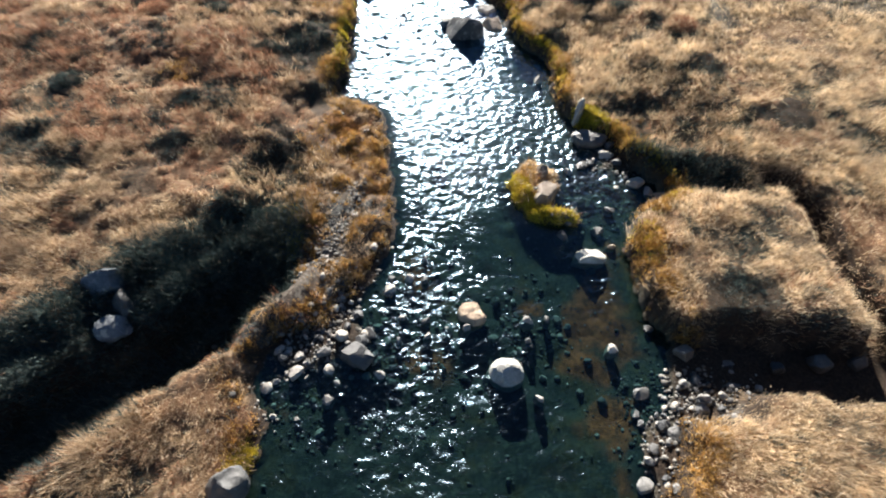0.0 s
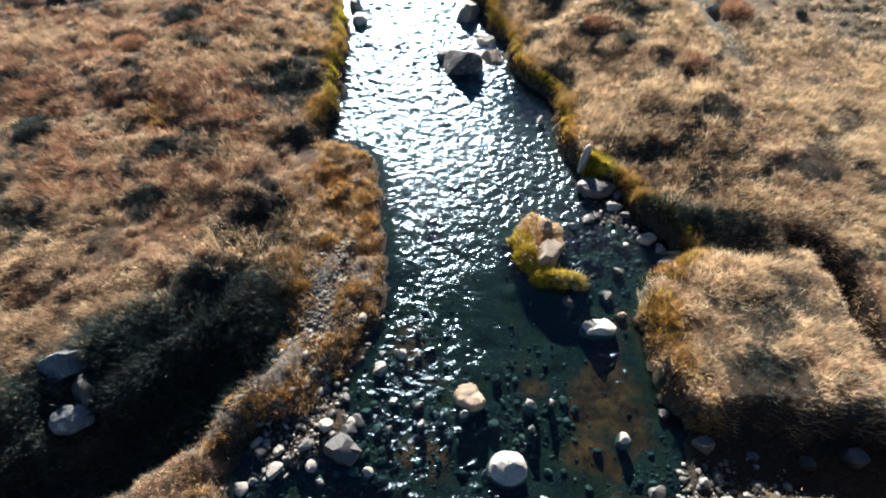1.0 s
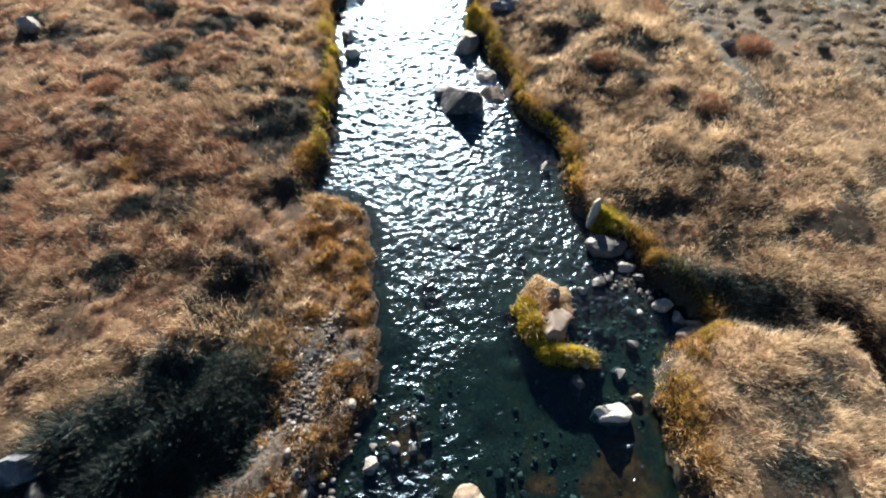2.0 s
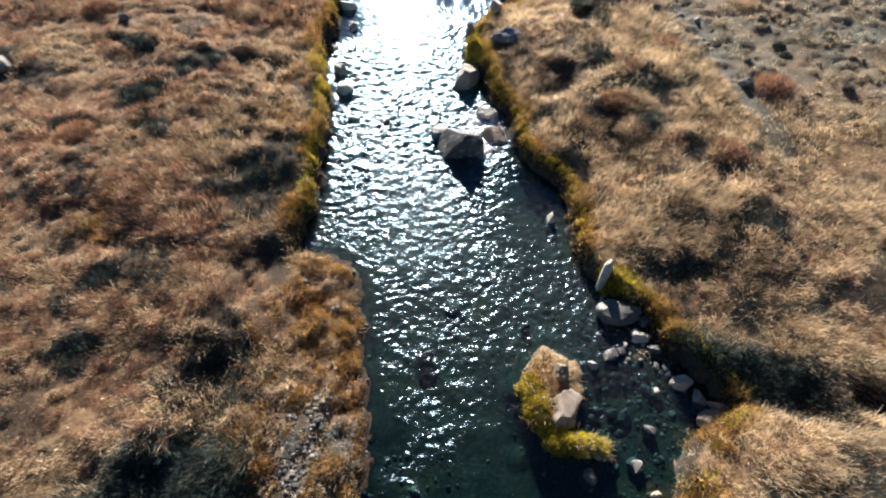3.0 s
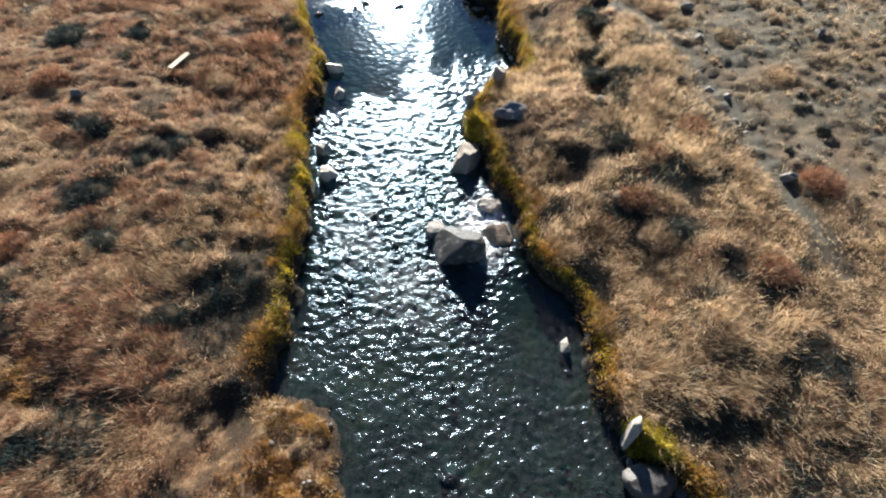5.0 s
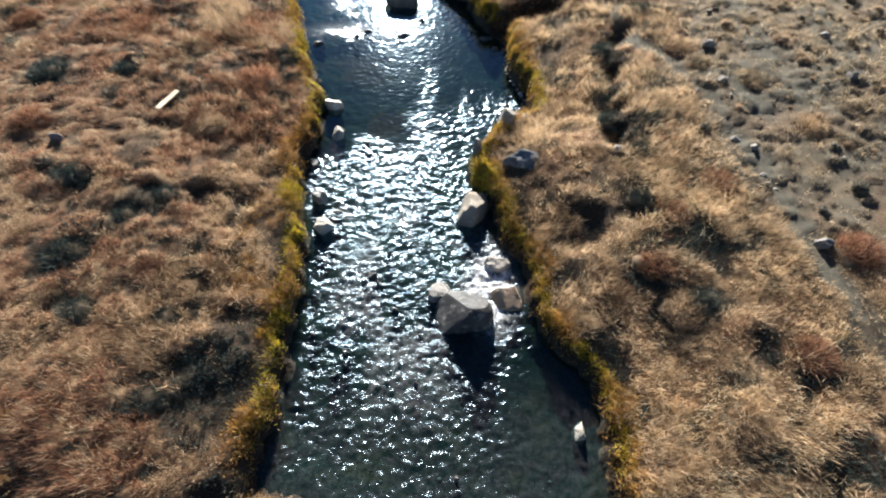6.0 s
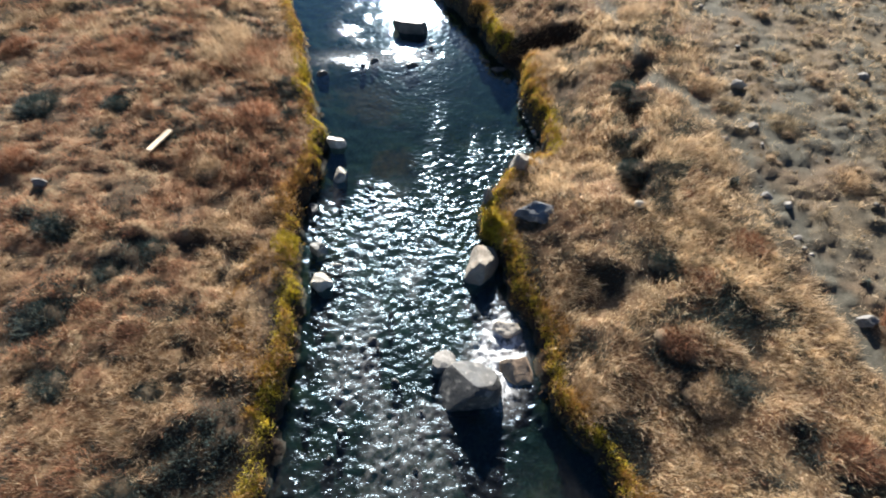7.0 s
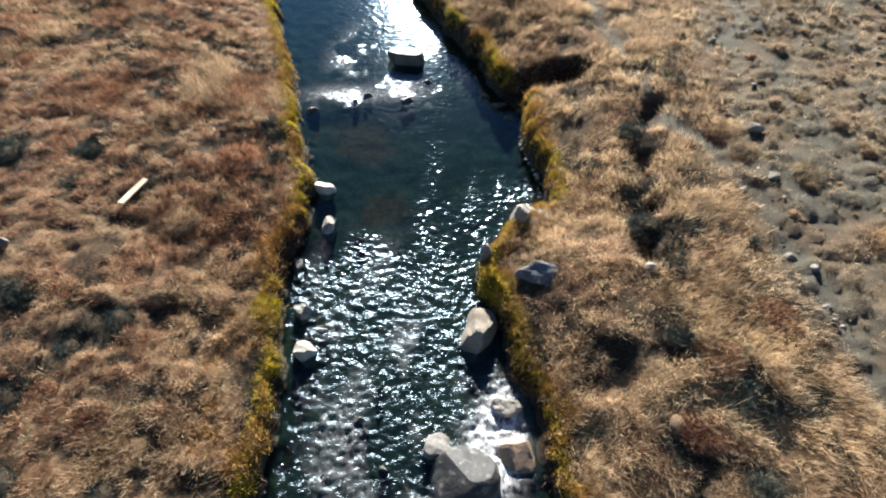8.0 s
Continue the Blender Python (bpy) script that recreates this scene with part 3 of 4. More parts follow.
def clumps(name, material, count, share, per, spread, length, width, lean, sink=0.02, seed=1, where=None):
    """Tufts of single blades where share(survey, x, y) lets them grow; one object."""
    r = np.random.default_rng(seed)
    x, y = where(r, count) if where else (r.uniform(-13, 13, count), r.uniform(-1.2, 27, count))
    seen = in_sight(x, y)
    x, y = x[seen], y[seen]
    s = survey(x, y)
    ok = r.random(len(x)) < share(s, x, y)
    x, y = x[ok], y[ok]
    e = 0.12
    gx_ = (turf(x + e, y) - turf(x - e, y)) / (2 * e)
    gy_ = (turf(x, y + e) - turf(x, y - e)) / (2 * e)
    tall = (1 - 0.35 * s["hollow"][ok]) * np.clip(1 + 1.1 * fbm(x * 0.8, y * 0.8, 77, 3), 0.45, 1.7) * r.uniform(0.75, 1.25, len(x))
    turn = 2.0 * fbm(x * 0.55, y * 0.55, 83, 3) - np.where(x < 0, 1.95, 1.45)
    bias_x = -np.clip(gx_, -0.4, 0.4) * 0.7 + 0.40 * np.cos(turn)
    bias_y = -np.clip(gy_, -0.4, 0.4) * 0.7 + 0.40 * np.sin(turn)
    i = np.repeat(np.arange(len(x)), per)
    n = len(i)
    ang, rad = r.uniform(0, 2 * np.pi, n), np.abs(r.normal(0, spread, n))
    ox, oy = np.cos(ang) * rad, np.sin(ang) * rad
    bx, by = x[i] + ox, y[i] + oy
    bz = s["z"][ok][i] + np.clip(gx_[i], -1.2, 1.2) * ox + np.clip(gy_[i], -1.2, 1.2) * oy - sink
    lx = bias_x[i] * lean + (ox / spread) * 0.16 + r.normal(0, 0.45, n)
    ly = bias_y[i] * lean + (oy / spread) * 0.16 + r.normal(0, 0.45, n)
    size = length * tall[i] * r.uniform(0.5, 1.15, n)
    norm = size / np.sqrt(1 + lx * lx + ly * ly)
    tip = np.stack([bx + lx * norm, by + ly * norm, bz + norm], -1)
    a2 = r.uniform(0, np.pi, n)
    hx, hy = np.cos(a2) * width * 0.5, np.sin(a2) * width * 0.5
    v = np.empty((n, 3, 3), np.float32)
    v[:, 0] = np.stack([bx - hx, by - hy, bz], -1)
    v[:, 1] = np.stack([bx + hx, by + hy, bz], -1)
    v[:, 2] = tip
    return mesh_object(name, v.reshape(-1, 3), np.arange(3 * n).reshape(-1, 3), material, False)


def by_water(r, count):
    """Places along both shores."""
    y = r.uniform(-1, 26.5, count)
    left = r.random(count) < 0.5
    off = r.uniform(-0.12, 0.42, count)
    lx, rx = (np.interp(y, [p[0] for p in line], [p[1] for p in line]) for line in (LEFT, RIGHT))
    return np.where(left, lx - off, rx + off), y


def dry(s):
    return (s["z"] > 0.07) & ((~s["wet"]) | (s["isle"] > 0.4))


def red_patch(x, y):
    return np.maximum(step(fbm(x * 1.1 + 3, y * 1.1, 91, 5) + 0.30 * step(-x, 2.9, 5.0) * step(y, 5.5, 8.5) - 0.05, -0.02, 0.18), blots(x, y, RUST, 95))


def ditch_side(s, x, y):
    """The slope above the ditch, where dark blades paint its shade."""
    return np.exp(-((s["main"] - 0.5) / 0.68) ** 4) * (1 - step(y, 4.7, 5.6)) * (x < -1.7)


def gold(x, y):
    """Clumps of amber sedge away from the shore."""
    return blots(x, y, GOLD, 271)


def meadow(s, x, y):
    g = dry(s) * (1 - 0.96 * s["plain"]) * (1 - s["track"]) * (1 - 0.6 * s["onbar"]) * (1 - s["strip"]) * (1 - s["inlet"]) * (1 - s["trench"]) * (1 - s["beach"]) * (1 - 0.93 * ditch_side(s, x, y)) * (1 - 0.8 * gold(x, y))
    edge = np.where(s["sl"] > 0, s["sl"], s["sr"])
    return g * np.maximum(step(edge, 0.06, 0.28), 1 - np.maximum(step(y, 8.4, 9.0), (x > 0) * 0.7)) * (1 - 0.9 * scar(x, y))


def worn(x, y):
    return step(fbm(x * 0.7, y * 0.7, 97, 4), 0.05, 0.35) * step(np.abs(x - 0.3), 3.5, 7.0) * np.where(x > 0, step(y, 8.0, 10.0), 1.0)


def straw_share(x, y):
    """Paler straw on the creek's right side and in drifts elsewhere."""
    return np.clip(step(x, 1.0, 2.0) * (0.72 + 0.28 * step(fbm(x * 0.8, y * 0.8, 121, 3), -0.15, 0.25)) + 0.2 * step(fbm(x * 0.6, y * 0.6, 127, 3), 0.05, 0.3) + blots(x, y, PALE, 129), 0, 0.95)


def fresh(s, x, y):
    return meadow(s, x, y) * (1 - 0.88 * red_patch(x, y) * np.where(x > 0, 0.6, 1.0)) * (1 - 0.6 * worn(x, y)) * (1 - 0.985 * s["hollow"]) * (1 - 0.8 * np.exp(-(((x + 5.32) / 0.25) ** 2 + ((y - 14.79) / 0.4) ** 2)))


tan = clumps("dry_grass", MAT_TAN, 260000, lambda s, x, y: fresh(s, x, y) * (1 - straw_share(x, y)), 14, 0.065, 0.165, 0.0082, 1.45, seed=11)
straw = clumps("straw_grass", MAT_STRAW, 260000, lambda s, x, y: fresh(s, x, y) * straw_share(x, y), 14, 0.065, 0.165, 0.0082, 1.45, seed=21)
tagged(straw, "pale straw-coloured grass in drifts over the turf", "grass", kind="stuff")
tagged(tan, "long tawny dry grass matted over both creek banks", "grass", kind="stuff")
russet = clumps("russet_grass", MAT_RUSSET, 130000, lambda s, x, y: meadow(s, x, y) * (1 - 0.985 * s["hollow"]) * (0.09 + 0.85 * red_patch(x, y)) * np.where(x > 0, 0.28, 1.3), 14, 0.06, 0.15, 0.0085, 1.3, seed=12)
tagged(russet, "patches of rust-brown sedge among the dry grass", "grass", kind="stuff")
grey = clumps("bleached_grass", MAT_GREY, 75000, lambda s, x, y: dry(s) * (0.45 * s["plain"] * step(fbm(x * 2.6, y * 2.6, 111, 3), -0.05, 0.25) + 0.55 * worn(x, y) + 0.10) * (1 - s["track"]) * (1 - s["onbar"]) * (1 - s["inlet"]), 12, 0.055, 0.065, 0.010, 0.4, seed=13)
tagged(grey, "short grey bleached grass on worn ground", "grass", kind="stuff")
grit_tufts = clumps("grit_tufts", MAT_GREY, 60000, lambda s, x, y: dry(s) * s["plain"] * (1 - s["track"]) * (0.02 + 0.8 * step(fbm(x * 6.2, y * 7.0, 211, 3), 0.10, 0.24)), 14, 0.035, 0.055, 0.009, 0.3, seed=33,
                    where=lambda r, n: (r.uniform(3.4, 13, n), r.uniform(8.5, 27, n)))
tagged(grit_tufts, "scattered tiny straw tufts on bare gritty ground", "grass", kind="stuff")
heath_twigs = clumps("heath_twigs", MAT_GREEN, 3600, lambda s, x, y: dry(s) * scar(x, y), 9, 0.05, 0.15, 0.010, 0.9, seed=34,
                     where=lambda r, n: (r.uniform(3.3, 5.7, n), r.uniform(5.7, 7.4, n)))
tagged(heath_twigs, "tangled dead heath stems on the eroded peat face", "heath", kind="stuff")
amber = clumps("amber_sedge", MAT_AMBER, 110000, lambda s, x, y: dry(s) * np.maximum(gold(x, y), np.clip(np.maximum(step(0.3 - np.where(s["sl"] > 0, s["sl"], s["sr"]), 0, 0.25), 0.15 * s["onbar"] * (1 - s["strip"])), 0, 1) * step(fbm(x * 1.5, y * 1.5, 99, 3), -0.25, 0.25)), 18, 0.05, 0.11, 0.010, 0.5, seed=14)
fringe = clumps("amber_fringe", MAT_AMBER, 16000, lambda s, x, y: dry(s) * (1 - 0.75 * s["onbar"]) * (1 - 0.9 * s["hollow"]) * (s["z"] > np.where(y > 8.5, 0.26, 0.07)) * step(fbm(x * 1.5, y * 1.5, 99, 3), -0.2, 0.2), 20, 0.05, 0.12, 0.010, 0.6, seed=24, where=by_water)
tagged(fringe, "amber sedge hanging over the water's edge", "sedge", kind="stuff")
tagged(amber, "amber sedge and moss fringe along the water's edge", "sedge", kind="stuff")
sedge = clumps("bar_sedge", MAT_AMBER, 30000, lambda s, x, y: dry(s) * s["onbar"] * (1 - 0.95 * s["strip"]) * np.maximum(step(fbm(x * 4.0, y * 3.4, 141, 3), -0.16, 0.06), 0.9 * step(0.3 - s["sl"], 0, 0.2)), 16, 0.035, 0.065, 0.010, 0.5, seed=25,
               where=lambda r, n: (r.uniform(-2.6, -0.4, n), r.uniform(2.2, 8.6, n)))
tagged(sedge, "brown and amber sedge over the low gravel bar", "sedge", kind="stuff")
# sedge coloured dark so that it carries the ditch's shade too
ditch = clumps("ditch_shade_sedge", MAT_GREEN, 30000, lambda s, x, y: (s["z"] > -0.36) * np.clip(s["trench"] + ditch_side(s, x, y), 0, 1) * (1 - step(y, 4.8, 5.6)), 10, 0.07, 0.19, 0.013, 0.8, seed=26,
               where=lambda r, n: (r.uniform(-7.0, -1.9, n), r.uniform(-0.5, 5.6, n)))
tagged(ditch, "dark green ditch sedge, its colour deepening the ditch's shade", "sedge", kind="stuff")


# ---------------------------------------------------------------- moss, dark blades for shade
def shore(s):
    return np.where(s["sl"] > 0, s["sl"], s["sr"])


def lip(s, x, y):
    """The wet edge of the cut banks, where moss grows."""
    band = step(shore(s), 0.0, 0.06) * (1 - step(shore(s), 0.18, 0.36))
    along = np.maximum(step(y, 8.6, 9.2), 0.5 * (x > 3) * step(y, 4.0, 5.0))
    return dry(s) * (s["z"] > np.where(y > 8.5, 0.22, 0.07)) * band * along * step(fbm(x * 0.9, y * 0.9, 103, 3), -0.42, -0.12)


def knolls(x, y):
    return np.clip(spot(x, y, 0.75, 13.85, 0.22, 0.22) + spot(x, y, -2.75, 13.1, 0.14, 0.18) + 1.4 * spot(x, y, 1.95, 5.5, 0.6, 0.22) + 1.2 * spot(x, y, 1.5, 5.95, 0.16, 0.5)
                   + spot(x, y, 2.9, 7.95, 0.35, 0.25) + spot(x, y, -1.95, 1.25, 0.15, 0.3) + 0.7 * spot(x, y, -2.2, 4.7, 0.25, 0.6), 0, 1)


def mossy(r, count):
    x, y = by_water(r, count)
    spots_ = np.array([(0.75, 13.85, 0.25), (-2.75, 13.1, 0.2), (1.95, 5.55, 0.5), (1.55, 5.95, 0.4), (2.9, 7.95, 0.35), (-1.95, 1.25, 0.3), (-2.2, 4.7, 0.5)])
    k = r.integers(0, len(spots_), count)
    use = r.random(count) < 0.3
    return np.where(use, spots_[k, 0] + r.normal(0, 0.6, count) * spots_[k, 2], x), np.where(use, spots_[k, 1] + r.normal(0, 0.6, count) * spots_[k, 2], y)


moss = clumps("bank_moss", MAT_MOSS, 60000, lambda s, x, y: np.maximum(lip(s, x, y), (s["z"] > 0.03) * step(knolls(x, y), 0.2, 0.5)), 10, 0.04, 0.055, 0.014, 0.3, 0.01, seed=15, where=mossy)
tagged(moss, "yellow-green moss cushions along the lip of the banks", "moss", kind="stuff")
# dark blades put the shade of clumps and ditch slope into colour
heath = clumps("shade_blades", MAT_GREEN, 230000, lambda s, x, y: np.clip(meadow(s, x, y) * s["hollow"] + 0.5 * dry(s) * np.exp(-((s["main"] - 0.6) / 0.6) ** 4) * (1 - step(y, 4.8, 6.0)) * (x < -2), 0, 1), 14, 0.06, 0.13, 0.010, 0.7, seed=16)
tagged(heath, "dark green-grey blades standing in for shade between hummocks", "heath", kind="stuff")


# ---------------------------------------------------------------- stones
def height(x, y):
    return float(survey(np.array([float(x)]), np.array([float(y)]))["z"][0])


def rock_mesh(name, seed, sx, sy, sz, planes=(), cuts=11, sub=3, rough=0.10, deep=0.72):
    """A stone: a ball cut by random and given planes, then weathered. Its foot is at z = 0."""
    r = random.Random(seed)
    bm = bmesh.new()
    bmesh.ops.create_icosphere(bm, subdivisions=sub, radius=1.0)
    flats = [(Vector(n).normalized(), d) for n, d in planes]
    for k in range(cuts):
        n = Vector((r.gauss(0, 1), r.gauss(0, 1), r.gauss(0.2, 0.9))).normalized()
        flats.append((n, r.uniform(deep - 0.18, deep + 0.12)))
    for v in bm.verts:
        for n, d in flats:
            over = v.co.dot(n) - d
            if over > 0:
                v.co -= n * over * 0.94
        v.co *= 1 + rough * noise.fractal(v.co * 1.7 + Vector((seed * 3.1, 0, 0)), 0.8, 2.1, 4)
        v.co = Vector((v.co.x * sx, v.co.y * sy, max(v.co.z, -0.55) * sz))
    low = min(v.co.z for v in bm.verts)
    for v in bm.verts:
        v.co.z -= low
    me = bpy.data.meshes.new(name)
    bm.to_mesh(me)
    bm.free()
    me.polygons.foreach_set("use_smooth", np.ones(len(me.polygons), bool))
    me.set_sharp_from_angle(angle=radians(24))
    return me


def rock(name, label, x, y, half, material, seed, planes=(), turn=0.0, cuts=11, sub=4, sunk=0.25, rough=0.10, category="rock", deep=0.72, rise=None):
    """A stone of half sizes half at x, y: on land sunk by a share of its height, in the creek standing on the bed and rising that far out of the water."""
    me = rock_mesh(name, seed, *half, planes, cuts, sub, rough, deep)
    me.materials.append(material)
    ob = new(name, me)
    foot = height(x, y)
    if foot < 0.05:
        foot -= 0.02
        tall = max(v.co.z for v in me.vertices)
        want = (0.6 * half[0] if rise is None else rise) - foot
        me.transform(Matrix.Diagonal((1, 1, want / tall, 1)))
        sunk = 0.0
    ob.matrix_world = pose(x, y, foot - sunk * half[2], 0, 0, turn)
    return tagged(ob, label, category)


rock("boulder", "large grey boulder with a rounded shaded face standing in the riffle", 0.42, 11.02, (0.46, 0.42, 0.60), MAT_BOULDER, 3,
     [((0.20, -0.97, 0.06), 0.62), ((-0.72, -0.22, 0.66), 0.58), ((0.1, 0.55, 0.83), 0.66)], cuts=0, sub=5, rough=0.05, rise=0.46)
rock("stone", "pale angular stone beside the boulder in the riffle", 0.05, 11.38, (0.27, 0.21, 0.36), MAT_PALE, 5, [((-0.1, 0.1, 1), 0.55), ((0.1, -0.9, 0.3), 0.6)], cuts=9, sunk=0.1)
rock("stone", "pale tan stone with water pouring past it", 1.12, 11.42, (0.28, 0.26, 0.38), MAT_WARM, 7, [((0.2, -0.3, 1), 0.55)], cuts=6, sunk=0.1)
rock("stone", "pale flat stone at the foot of the mossy bank", 0.95, 12.06, (0.23, 0.15, 0.32), MAT_PALE, 8, [((0, -0.1, 1), 0.45)], cuts=9, sunk=0.1)
rock("boulder", "tan angular boulder with pale top against the bank", 0.50, 13.12, (0.32, 0.44, 0.58), MAT_TANROCK, 9, [((0.1, 0.25, 0.95), 0.5), ((-0.15, -0.85, 0.5), 0.5), ((0.75, -0.5, 0.4), 0.5), ((-0.8, 0.2, 0.5), 0.55)], cuts=6, sub=4, rise=0.36)
rock("boulder", "blue-grey lichen-patched boulder bedded in the grass bank", 1.40, 14.0, (0.46, 0.25, 0.26), MAT_LICHEN, 11, [((0.0, -0.5, 0.85), 0.55), ((-0.3, -0.3, 0.9), 0.5), ((0.4, -0.2, 0.9), 0.55)], cuts=9, sub=4, sunk=0.6, rough=0.2)
rock("stone", "grey stone at the water below the moss", 0.55, 14.42, (0.16, 0.17, 0.3), MAT_ROCK, 12, sunk=0.0)
rock("stone", "bleached stone at the edge of the pool", 1.08, 15.17, (0.2, 0.16, 0.22), MAT_PALE, 13, sunk=0.1)
rock("stone", "pale blocky stone at the foot of the bank", -2.06, 12.58, (0.20, 0.17, 0.26), MAT_WHITE, 14, [((0, 0, 1), 0.55)], rise=0.2)
rock("stone", "pale stone at the foot of the bank", -2.24, 13.24, (0.16, 0.13, 0.26), MAT_WHITE, 15, [((0, 0, 1), 0.6)], rise=0.2)
rock("stone", "thin pale slab just breaking the water", -1.93, 13.0, (0.16, 0.07, 0.26), MAT_WHITE, 16, rise=0.03)
rock("stone", "grey stone lying in the shallows", -2.25, 15.08, (0.16, 0.24, 0.24), MAT_PALE, 17, rise=0.14)
rock("stone", "pale stone lying against the bank", -2.52, 15.9, (0.22, 0.17, 0.22), MAT_WHITE, 18, rise=0.2)
rock("stone", "small dark stone breaking the water", -1.63, 14.82, (0.11, 0.08, 0.33), MAT_WET, 19, rise=0.04)
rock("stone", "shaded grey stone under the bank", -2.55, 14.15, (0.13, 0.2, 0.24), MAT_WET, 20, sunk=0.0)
rock("stone", "wet grey stone in the riffle", -1.11, 11.68, (0.14, 0.11, 0.37), MAT_WET, 21, rise=0.05)
rock("boulder", "smooth blue-grey boulder at the foot of the bank", 2.93, 7.52, (0.34, 0.22, 0.30), MAT_WET, 22, [((0.1, -0.2, 1), 0.7)], cuts=6, sub=4, sunk=0.0)
rock("stone", "rounded grey stone in the shallows", 3.21, 7.14, (0.17, 0.13, 0.22), MAT_PALE, 23, cuts=6, sunk=0.0)
rock("stone", "tall white stone leaning on the bank", 2.74, 8.05, (0.10, 0.22, 0.34), MAT_PALE, 24, turn=-20, rise=0.22)
rock("stone", "white upright stone in the pool", 2.05, 9.36, (0.10, 0.17, 0.34), MAT_PALE, 25, turn=-12, rise=0.16)
rock("stone", "white stone below the cut bank", 3.67, 6.44, (0.17, 0.13, 0.2), MAT_PALE, 26, sunk=0.0)
rock("stone", "grey stone below the cut bank", 3.87, 6.24, (0.10, 0.16, 0.18), MAT_PALE, 27, turn=30, sunk=0.0)
rock("stone", "long grey stone below the cut bank", 4.1, 6.12, (0.21, 0.10, 0.17), MAT_ROCK, 28, turn=-35, sunk=0.0)
rock("stone", "flat sandy slab by the grass block", 3.95, 5.92, (0.24, 0.16, 0.17), MAT_WARM, 29, [((0, 0, 1), 0.4)], sunk=0.0)
rock("boulder", "white flat-topped boulder in the shallows", 2.62, 4.72, (0.28, 0.19, 0.36), MAT_WHITE, 30, [((0.25, 0.2, 1), 0.5), ((0, -1, 0.3), 0.55), ((-0.8, -0.2, 0.6), 0.6)], cuts=9, rough=0.14, sub=4, sunk=0.0)
rock("stone", "pinkish block of stone in the stream", 0.77, 3.55, (0.22, 0.2, 0.34), MAT_WARM, 31, [((0, 0, 1), 0.55)], cuts=6, sunk=0.0)
rock("boulder", "round white boulder in shallow water", 1.27, 2.68, (0.26, 0.22, 0.42), MAT_WHITE, 32, cuts=3, sunk=0.0, deep=0.92, rough=0.07, rise=0.19)
rock("boulder", "tan split rock on the mossy islet", 1.95, 5.92, (0.29, 0.34, 0.24), MAT_WARM, 33, [((0.25, 0.1, 0.95), 0.5), ((-0.8, 0.2, 0.5), 0.5), ((0.7, -0.5, 0.4), 0.55), ((0.1, -0.9, 0.4), 0.6)], cuts=9, rough=0.16, sunk=0.35)
rock("stone", "small tan rock on the mossy islet", 1.95, 6.45, (0.13, 0.16, 0.16), MAT_WARM, 133, cuts=9, rough=0.16, sunk=0.3)
rock("stone", "blue-grey stone in front of the islet", 2.22, 5.15, (0.13, 0.15, 0.34), MAT_WET, 34, sunk=0.0)
rock("stone", "small pale stone near the islet", 2.47, 6.66, (0.13, 0.10, 0.22), MAT_PALE, 35, sunk=0.0)
rock("stone", "small reddish stone in the shallows", 3.02, 4.98, (0.10, 0.07, 0.26), MAT_WARM, 36, sunk=0.0)
rock("boulder", "dark flat boulder in the upper rapids", -1.57, 20.3, (0.46, 0.30, 0.46), MAT_WET, 37, [((0, 0.1, 1), 0.55), ((0, -1, 0.2), 0.6)], cuts=3, sub=4, sunk=0.0, rough=0.03)
for k, (x, y, w) in enumerate([(-2.22, 18.85, 0.10), (-1.36, 18.78, 0.17), (-0.98, 19.55, 0.12), (-2.45, 18.6, 0.09), (0.35, 19.2, 0.14), (0.7, 18.9, 0.16), (0.95, 18.45, 0.14), (-3.3, 18.2, 0.16)]):
    rock("stone", "dark wet stone in the upper rapids", x, y, (w * 1.2, w * 0.9, 0.26), MAT_WET, 40 + k, rise=0.07)
rock("boulder", "blue-grey weathered rock bedded in the ditch side", -4.48, 3.55, (0.34, 0.30, 0.34), MAT_LICHEN, 51, cuts=8, sunk=0.75)
rock("boulder", "rounded blue-grey rock in the ditch side", -4.16, 3.25, (0.20, 0.22, 0.24), MAT_WET, 52, cuts=9, sunk=0.4)
rock("boulder", "rounded tan rock at the ditch edge", -4.22, 2.88, (0.24, 0.2, 0.22), MAT_LICHEN, 53, cuts=8, sunk=0.7)
rock("boulder", "blue-grey rock at the water's edge", -2.05, 0.98, (0.28, 0.22, 0.30), MAT_WET, 54, cuts=9, sunk=0.1)
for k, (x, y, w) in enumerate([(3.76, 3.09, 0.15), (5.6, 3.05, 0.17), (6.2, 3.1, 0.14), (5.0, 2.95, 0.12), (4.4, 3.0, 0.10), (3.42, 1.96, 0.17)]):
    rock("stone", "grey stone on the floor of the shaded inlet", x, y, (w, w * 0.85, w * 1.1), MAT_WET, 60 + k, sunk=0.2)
for k, (x, y, w, m) in enumerate([(5.15, 17.06, 0.15, MAT_ROCK), (5.12, 15.86, 0.10, MAT_ROCK), (4.62, 15.6, 0.09, MAT_PALE), (5.01, 14.31, 0.11, MAT_ROCK), (5.27, 14.13, 0.08, MAT_ROCK), (5.25, 13.5, 0.07, MAT_ROCK),
                                  (7.61, 17.53, 0.12, MAT_ROCK), (7.6, 16.09, 0.14, MAT_ROCK), (5.74, 12.1, 0.15, MAT_ROCK), (2.95, 14.0, 0.10, MAT_PALE), (-6.76, 13.52, 0.13, MAT_PALE), (-8.4, 11.7, 0.26, MAT_ROCK)]):
    rock("stone", "small weathered stone lying on the moor", x, y, (w, w * 0.75, w * 0.8), m, 70 + k, sunk=0.15)
